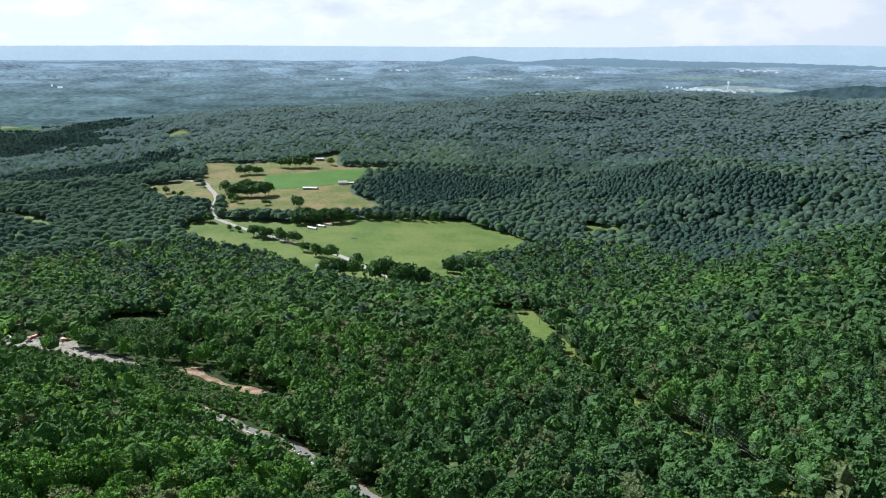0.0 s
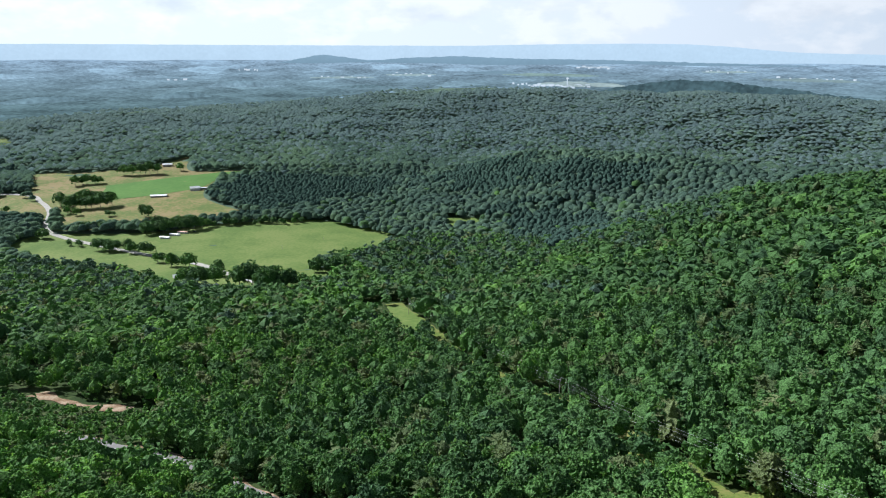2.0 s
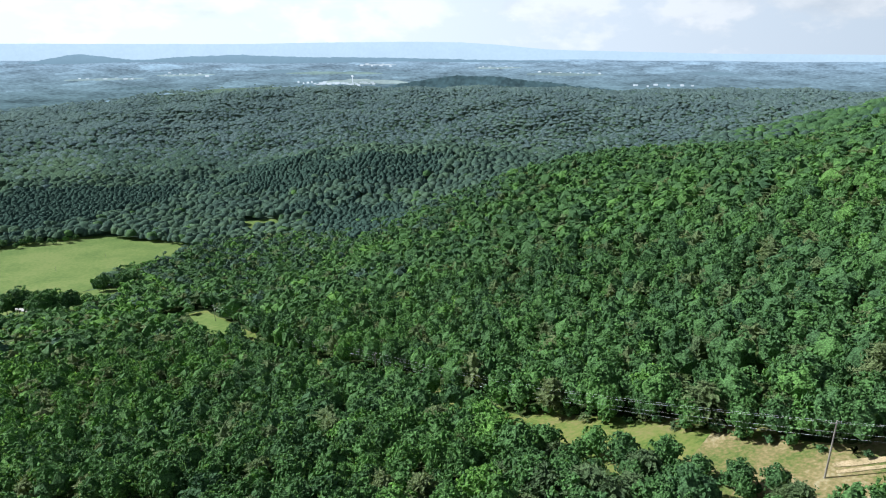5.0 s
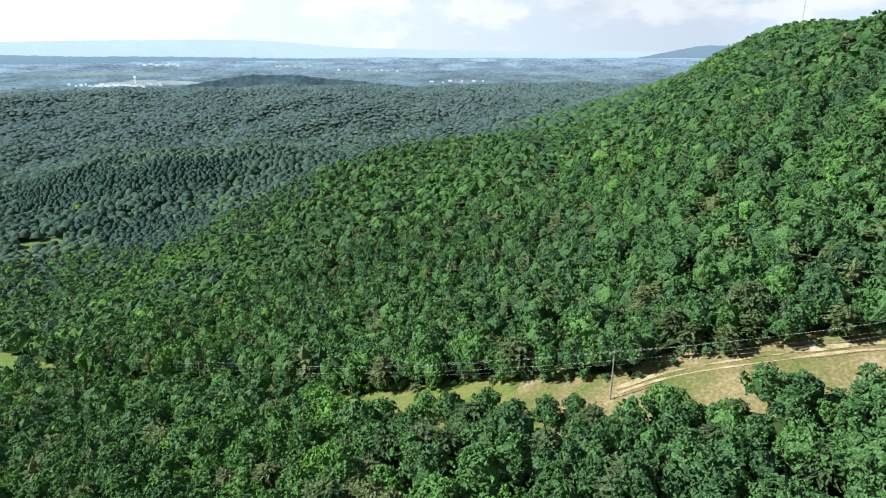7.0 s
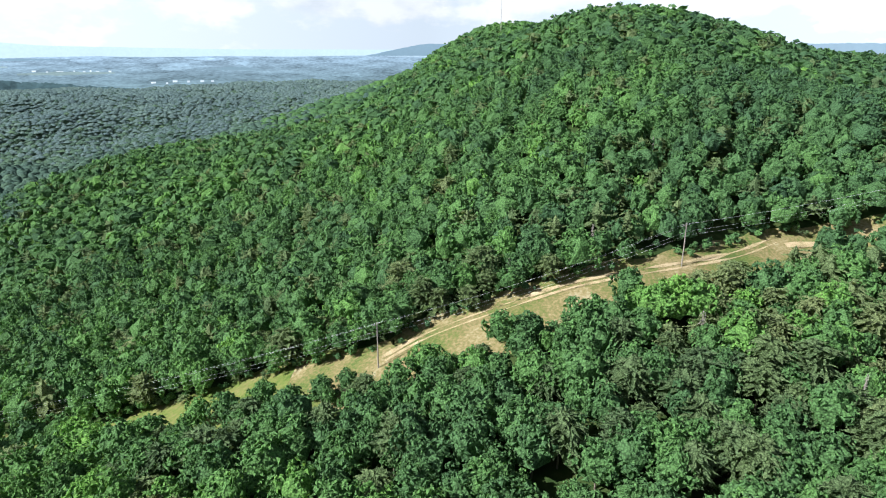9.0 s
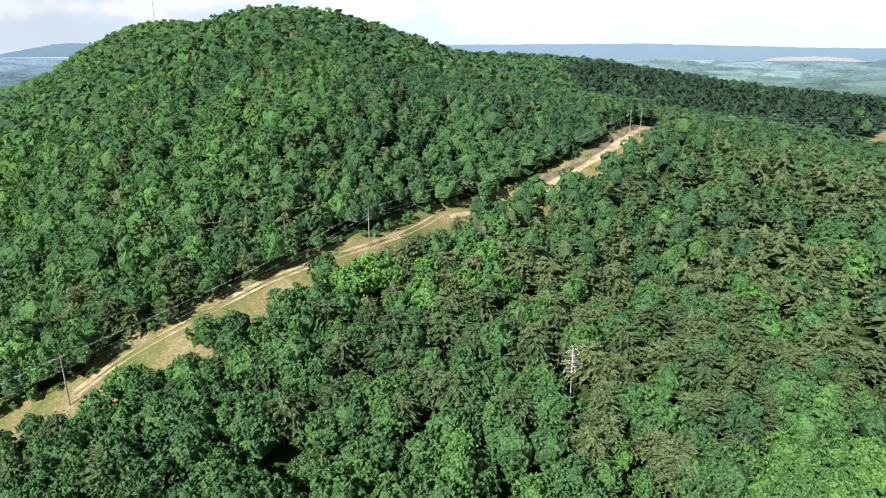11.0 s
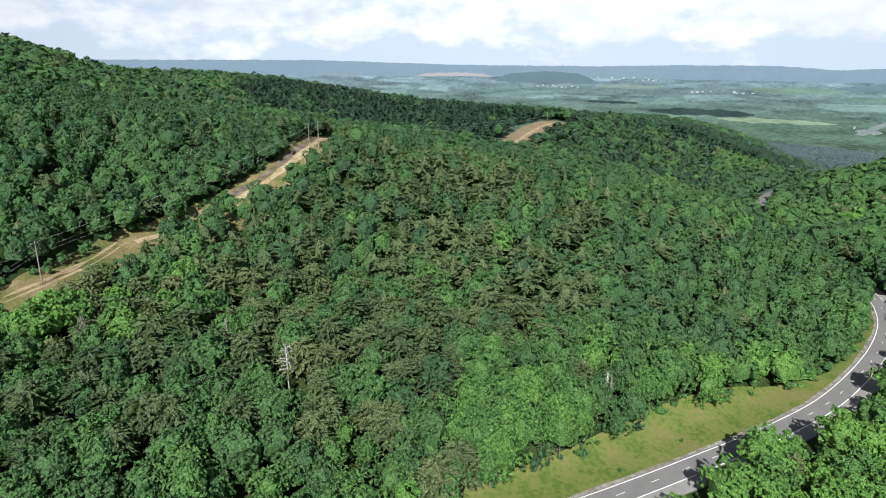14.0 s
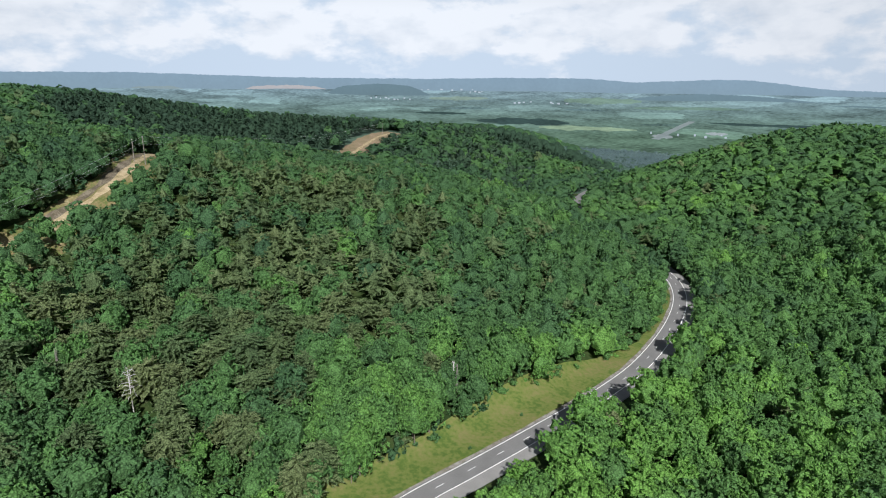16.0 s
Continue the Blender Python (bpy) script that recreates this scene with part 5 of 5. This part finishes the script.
# trees standing about the fields: lines from end to end, how many, how tall
for a, b, count, low_, high_ in (((-401, 1155), (-331, 1175), 8, 13, 18), ((-412, 1204), (-353, 1224), 6, 12, 17), ((-432, 1204), (-424, 1194), 1, 16, 18), ((-394, 1123), (-372, 1119), 2, 8, 11),
                                 ((-454, 1365), (-399, 1375), 7, 10, 15), ((-378, 1433), (-300, 1444), 6, 14, 19), ((-269, 1469), (-259, 1463), 1, 10, 12), ((-260, 1079), (-253, 1075), 2, 13, 17), ((-327, 1102), (-312, 1098), 2, 5, 8),
                                 ((-337, 1003), (-246, 1000), 13, 7, 12), ((-237, 963), (-156, 983), 11, 11, 16), ((-229, 985), (-172, 1004), 6, 12, 16), ((-149, 995), (-8, 1002), 16, 6, 10),
                                 ((-330, 922), (-303, 909), 3, 5, 8), ((-278, 889), (-249, 870), 5, 8, 12), ((-241, 870), (-202, 845), 5, 9, 12), ((-185, 791), (-178, 785), 2, 9, 11), ((-167, 768), (-140, 752), 4, 9, 13), ((-171, 678), (-168, 675), 1, 11, 13),
                                 ((-133, 666), (-99, 654), 5, 12, 16), ((-102, 698), (-99, 695), 1, 12, 13), ((-73, 633), (-29, 613), 7, 13, 19), ((-55, 617), (-4, 608), 7, 12, 17), ((-3, 698), (43, 677), 5, 9, 13), ((-385, 978), (-373, 971), 2, 10, 13),
                                 ((-598, 1217), (-484, 1155), 5, 7, 11)):
    for k in range(count):
        u = (k + rng.uniform(0.2, 0.8)) / count
        tall = rng.uniform(low_, high_) * 1.3
        x, y = a[0] * (1 - u) + b[0] * u + rng.normal(0, 2.5), a[1] * (1 - u) + b[1] * u + rng.normal(0, 4)
        tree(x, y, tall * 1.2, tall * rng.uniform(1.2, 1.5), leaf_meshes[rng.integers(0, 6)], "round green tree standing about the fields", "broadleaf_tree", "trees about the fields")


def dead_tree(x, y, tall, spread_, label, wood=None):
    """A bare trunk with drooping broken limbs."""
    ob = empty("dead_tree", x, y)
    part("trunk", tube(tube(bmesh.new(), (0, 0, -0.5), (0.3, 0.1, tall * 0.6), 0.19, 0.13), (0.3, 0.1, tall * 0.6), (0.2, 0.3, tall), 0.13, 0.05), wood or DEAD, ob)
    for k in range(22):
        h, a = tall * (0.40 + 0.58 * k / 22), k * 2.4 + rng.normal(0, 0.3)
        reach = spread_ * rng.uniform(0.6, 1.1) * (1.15 - 0.6 * k / 22)
        mid = (0.3 + reach * 0.6 * np.cos(a), 0.1 + reach * 0.6 * np.sin(a), h + 0.25)
        end = (0.3 + reach * np.cos(a), 0.1 + reach * np.sin(a), h - 0.7)
        bm = tube(tube(bmesh.new(), (0.28, 0.1, h), mid, 0.085, 0.065, 5), mid, end, 0.065, 0.035, 5)
        part("limb", tube(bm, mid, (mid[0] + 0.4, mid[1] - 0.3, mid[2] + 0.5), 0.05, 0.02, 4), wood or DEAD, ob)
    return tagged(ob, label, "dead tree", "dead trees")


dead_tree(112, -110, 16.0, 3.6, "bleached dead pine with drooping bare limbs")
dead_tree(148, -63, 14, 1.8, "grey dead tree leaning over the clearing's edge", POLE_WOOD)
dead_tree(174, -2, 11.0, 1.2, "forked pale dead trunk at the forest edge", POLE_WOOD)
dead_tree(192, -28, 13.5, 1.2, "thin grey snag at the forest edge", POLE_WOOD)
dead_tree(56, -193, 12.5, 1.0, "thin pale snag above the verge")
for x, y in ((53, -191), (101, -157), (133, -100), (267, -46)):
    dead_tree(x, y, rng.uniform(13.5, 15), 0.6, "thin grey snag standing among living trees", POLE_WOOD)


def power_pole(x, y, tall, turn, label):
    """A tall pole with a cross-arm and its insulators."""
    ob = empty("power_pole", x, y, 0, turn)
    part("pole", tube(bmesh.new(), (0, 0, -0.8), (0, 0, tall), 0.24, 0.15, 10), POLE_WOOD, ob)
    part("cross_arm", box(bmesh.new(), (0, 0.16, tall - 0.9), (2.8, 0.12, 0.16), 0.02), POLE_WOOD, ob)
    for off in (-1.3, 0.0, 1.3):
        part("insulator", tube(tube(bmesh.new(), (off, 0.16, tall - 0.82), (off, 0.16, tall - 0.58), 0.07, 0.05), (off, 0.16, tall - 0.58), (off, 0.16, tall - 0.45), 0.09, 0.04), CERAMIC, ob)
    part("ground_wire", tube(bmesh.new(), (0.2, -0.1, 0), (0.14, -0.08, tall - 1), 0.02, 0.02, 4), CABLE, ob)
    return tagged(ob, label, "power pole", "power poles of the clearing")


POLES = [(79, 470, 15, 8), (111, 232, 15, 10), (135, 31, 16, -25), (196, -59, 16, -52), (284, -214, 16, -42), (464, -612, 15, -25)]
for x, y, tall, turn in POLES:
    power_pole(x, y, tall, turn, "weathered wooden power pole standing in the grassy clearing")
power_pole(290, -211, 13, -42, "second wooden pole beside the crest pole")
heads = []
for x, y, tall, turn in POLES:
    z = float(height(np.array([x]), np.array([y]))[0]) + tall
    heads.append([Vector((x + off * math.cos(radians(turn)), y + off * math.sin(radians(turn)), z - drop)) for off, drop in ((-1.3, 0.45), (1.3, 0.45), (0.2, 3.2), (0.2, 4.6))])
for a, b in zip(heads, heads[1:]):
    for p, q in zip(a, b):
        u = np.linspace(0, 1, 17)[:, None]
        line = np.array(p) * (1 - u) + np.array(q) * u - np.array((0, 0, 1)) * (4 * u * (1 - u) * (p - q).length * 0.018)
        across = np.cross(np.array(q - p), (0, 0, 1))
        across = across / np.linalg.norm(across) * 0.02
        rings = np.stack([line + across, line + (0, 0, 0.02), line - across, line - (0, 0, 0.02)], 1).reshape(-1, 3)
        me = mesh_of("power_line_wire", rings, grid_faces(17, 4, True), [CABLE], smooth=True)
        tagged(new("power_line_wire", me), "thin bare cable sagging between the power poles", "wire", "power line wires")


def building(name, x, y, turn, long_, wide_, tall, rise, wall_mat, roof_mat, label, windows=3, category="building", group=""):
    """A gabled building with eaves, a door and windows on its long sides."""
    ob = empty(name, x, y, 0.2, turn)
    part("wall", box(bmesh.new(), (0, 0, tall / 2 - 0.5), (long_, wide_, tall + 1.0), 0.03), wall_mat, ob)
    bm = bmesh.new()
    e, o = wide_ / 2 + 0.5, long_ / 2 + 0.5
    rows = []
    for px in (-o, o):
        rows.append([bm.verts.new(q) for q in ((px, -e, tall - 0.1), (px, 0, tall + rise), (px, e, tall - 0.1), (px, e, tall - 0.35), (px, 0, tall + rise - 0.3), (px, -e, tall - 0.35))])
    for k in range(6):
        bm.faces.new((rows[0][k], rows[0][(k + 1) % 6], rows[1][(k + 1) % 6], rows[1][k]))
    bm.faces.new(rows[0][::-1])
    bm.faces.new(rows[1])
    bmesh.ops.recalc_face_normals(bm, faces=bm.faces)
    part("roof", bm, roof_mat, ob)
    for px in (-1, 1):
        bm = bmesh.new()
        v = [bm.verts.new(q) for q in ((px * long_ / 2, -wide_ / 2, tall - 0.1), (px * long_ / 2, wide_ / 2, tall - 0.1), (px * long_ / 2, 0, tall + rise - 0.2), (px * (long_ / 2 - 0.2), -wide_ / 2, tall - 0.1), (px * (long_ / 2 - 0.2), wide_ / 2, tall - 0.1), (px * (long_ / 2 - 0.2), 0, tall + rise - 0.2))]
        for f in ((0, 1, 2), (5, 4, 3), (0, 3, 4, 1), (1, 4, 5, 2), (2, 5, 3, 0)):
            bm.faces.new([v[k] for k in f])
        bmesh.ops.recalc_face_normals(bm, faces=bm.faces)
        part("gable", bm, wall_mat, ob)
    for side in (-1, 1):
        for k in range(windows):
            px = long_ * ((k + 0.5) / windows - 0.5) + 0.6
            w = part("window", box(bmesh.new(), (px, side * (wide_ / 2 + 0.02), tall * 0.58), (1.1, 0.08, 1.1), 0.01), WHITE, ob)
            part("pane", box(bmesh.new(), (px, side * (wide_ / 2 + 0.05), tall * 0.58), (0.9, 0.06, 0.9)), GLASS, w)
    part("door", box(bmesh.new(), (-long_ * 0.5 * 0.2, -wide_ / 2 - 0.03, 1.0), (1.0, 0.08, 2.0), 0.01), GREY_WALL, ob)
    return tagged(ob, label, category, group)


def vehicle(x, y, turn, paint, label, long_=4.6, van=False, z=None):
    """A parked car or van."""
    ob = empty("car", x, y, 0.35, turn, z)
    h = 1.3 if van else 0.75
    part("body", box(bmesh.new(), (0, 0, 0.35 + h / 2), (long_, 1.8, h), 0.12), paint, ob)
    cab = box(bmesh.new(), (-0.2 if not van else long_ * 0.1, 0, 0.35 + h + 0.25), (long_ * (0.52 if not van else 0.75), 1.6, 0.55), 0.16)
    part("cabin", cab, GLASS if not van else paint, ob)
    for px in (-long_ * 0.32, long_ * 0.32):
        for py in (-0.85, 0.85):
            w = part("wheel", tube(bmesh.new(), (px, py - 0.1, 0.33), (px, py + 0.1, 0.33), 0.33, 0.33, 12), RUBBER, ob)
            part("rim", tube(bmesh.new(), (px, py - 0.115, 0.33), (px, py + 0.115, 0.33), 0.18, 0.18, 10), STEEL, w)
    for py in (-0.6, 0.6):
        part("headlight", box(bmesh.new(), (long_ / 2, py, 0.75), (0.06, 0.3, 0.16), 0.02), CERAMIC, ob)
    return tagged(ob, label, "car", "parked vehicles")


for (x, y), roof, label in (((-202, 932), TIN, "long low white house trailer with a pale roof"), ((-191, 947), TIN, "long white house trailer beside two others"), ((-182, 959), RED_TIN, "long house trailer with a rusty red roof")):
    building("house_trailer", x, y, -25, 15, 4.2, 2.8, 0.6, WHITE, roof, label, 4, "trailer", "trailers in the meadow")
x, y = (-266, 1231)
building("shed", x, y, 0, 28, 9, 3.2, 1.6, GREY_WALL, TIN, "long grey shed with a pale tin roof", 5, "shed")
x, y = (-208, 1275)
building("barn", x, y, 10, 18, 11, 5, 3.0, WHITE, TIN, "white barn with a pale tin roof", 3, "barn")
x, y = (-191, 1282)
building("shed", x, y, 4, 16, 7, 3, 1.2, GREY_WALL, TIN, "low tin-roofed lean-to beside the barn", 2, "shed")
x, y = (-299, 1511)
building("barn", x, y, 4, 20, 10, 4, 2.6, GREY_WALL, TIN, "far barn with a white tin roof at the wood's edge", 3, "barn")
x, y = (-144, 704)
building("house", x, y, 20, 13, 8, 3, 2.0, WHITE, TIN, "white house with a pale roof among garden trees", 3, "house")
x, y = (-99, 639)
building("shed", x, y, 50, 8, 5, 2.6, 1.2, WHITE, TIN, "small white shed between the trees", 1, "shed")
x, y = (-591, 1305)
building("shed", x, y, 5, 16, 6, 3, 1.2, GREY_WALL, TIN, "long pale-roofed shed by the tan field", 3, "shed")
x, y = (-164, 1388)
tank = empty("storage_tank", x, y)
part("tank", tube(bmesh.new(), (0, 0, 0), (0, 0, 5), 2.6, 2.6, 16), WHITE, tank)
part("lid", tube(bmesh.new(), (0, 0, 5), (0, 0, 6.2), 2.7, 0.4, 16), TIN, tank)
tagged(tank, "white round storage tank at the field's edge", "tank")

# the yard
CAR_PAINT = [plain("car_paint", [(0.3, a), (0.7, b)], 0.8, 0.35, 0.0, 0.2) for a, b in (((0.25, 0.07, 0.04), (0.32, 0.10, 0.06)), ((0.5, 0.5, 0.5), (0.62, 0.62, 0.62)), ((0.05, 0.06, 0.09), (0.09, 0.10, 0.13)), ((0.26, 0.12, 0.05), (0.34, 0.17, 0.08)), ((0.30, 0.30, 0.29), (0.40, 0.40, 0.38)))]
CAR_LABELS = ("rust-red car parked in the gravel yard", "white car parked in the gravel yard", "dark car parked in the gravel yard", "faded orange truck in the gravel yard", "grey car parked in the gravel yard")
for k, (x, y) in enumerate(((-298, 394), (-291, 394), (-279, 385), (-284, 396), (-276, 392), (-275, 397), (-269, 395), (-269, 400), (-261, 392), (-254, 385), (-253, 388))):
    vehicle(x, y, rng.uniform(0, 180), CAR_PAINT[(k * 3 + 1) % 5], CAR_LABELS[(k * 3 + 1) % 5], 4.6 if k % 3 else 6.2, k % 3 == 0)
for k, (x, y) in enumerate(((-83, 627), (-77, 619), (-70, 612))):
    vehicle(x, y, 60 + 20 * k, CAR_PAINT[(1, 4, 2)[k]], "car parked in the shade by the house")
x, y = (-166, 964)
vehicle(x, y, -25, CAR_PAINT[2], "dark car parked beside the trailers")

# field poles, verge shrubs
for x, y in ((-34, 829), (23, 870)):
    ob = empty("field_post", x, y)
    part("post", tube(bmesh.new(), (0, 0, -0.4), (0, 0, 6.5), 0.14, 0.10), POLE_WOOD, ob)
    part("cross_arm", box(bmesh.new(), (0, 0.1, 5.9), (1.6, 0.1, 0.12), 0.01), POLE_WOOD, ob)
    tagged(ob, "thin wooden post in the open meadow", "post", "posts in the meadow")
for x, y in ((34, -202), (37, -175)):
    ob = empty("shrub", x, y, -0.2)
    ob.scale = (1.5, 1.5, 1.7)
    part("stem", STEM_MESH, None, ob)
    part("crown", leaf_meshes[0], None, ob)
    tagged(ob, "small dark shrub on the grass verge", "shrub", "shrubs on the verge")

# radio mast on the far summit
x, y = (792, 145)
mast = empty("radio_mast", x, y)
for k in range(3):
    a = k * 2.094
    part("leg", tube(bmesh.new(), (0.7 * math.cos(a), 0.7 * math.sin(a), -0.5), (0.25 * math.cos(a), 0.25 * math.sin(a), 52), 0.09, 0.06, 5), POLE_WOOD, mast)
for k in range(13):
    h, r = 3 + 4 * k, 0.68 - 0.033 * k
    bm = bmesh.new()
    for j in range(3):
        a, b = j * 2.094, (j + 1) * 2.094
        tube(bm, (r * math.cos(a), r * math.sin(a), h), (r * math.cos(b), r * math.sin(b), h + 2), 0.05, 0.05, 4)
    part("brace", bm, POLE_WOOD, mast)
tagged(mast, "thin grey lattice radio mast on the wooded summit", "radio mast")

# lane dashes
line = spline(HIGHWAY[:13], 0.5)
run = np.concatenate([[0], np.cumsum(np.linalg.norm(np.diff(line[:, :2], axis=0), axis=1))])
for k, at in enumerate(np.arange(2.0, run[-1] - 4, 12.2)):
    seg = np.array([[np.interp(at + d, run, line[:, c]) for c in range(3)] for d in (0, 1, 2, 3.05)])
    w = np.gradient(seg[:, :2], axis=0)
    w /= np.linalg.norm(w, axis=1)[:, None]
    lf = np.stack([-w[:, 1], w[:, 0], 0 * w[:, 0]], 1) * 0.09
    seg = seg + lf / 0.09 * 0.55
    v = np.stack([seg + lf, seg - lf], 1).reshape(-1, 3) + (0, 0, 0.245)
    tagged(new("lane_dash", mesh_of("lane_dash", v, grid_faces(4, 2), [PAINT])), "white lane dash painted on the asphalt", "road marking", "lane dashes", "structure")
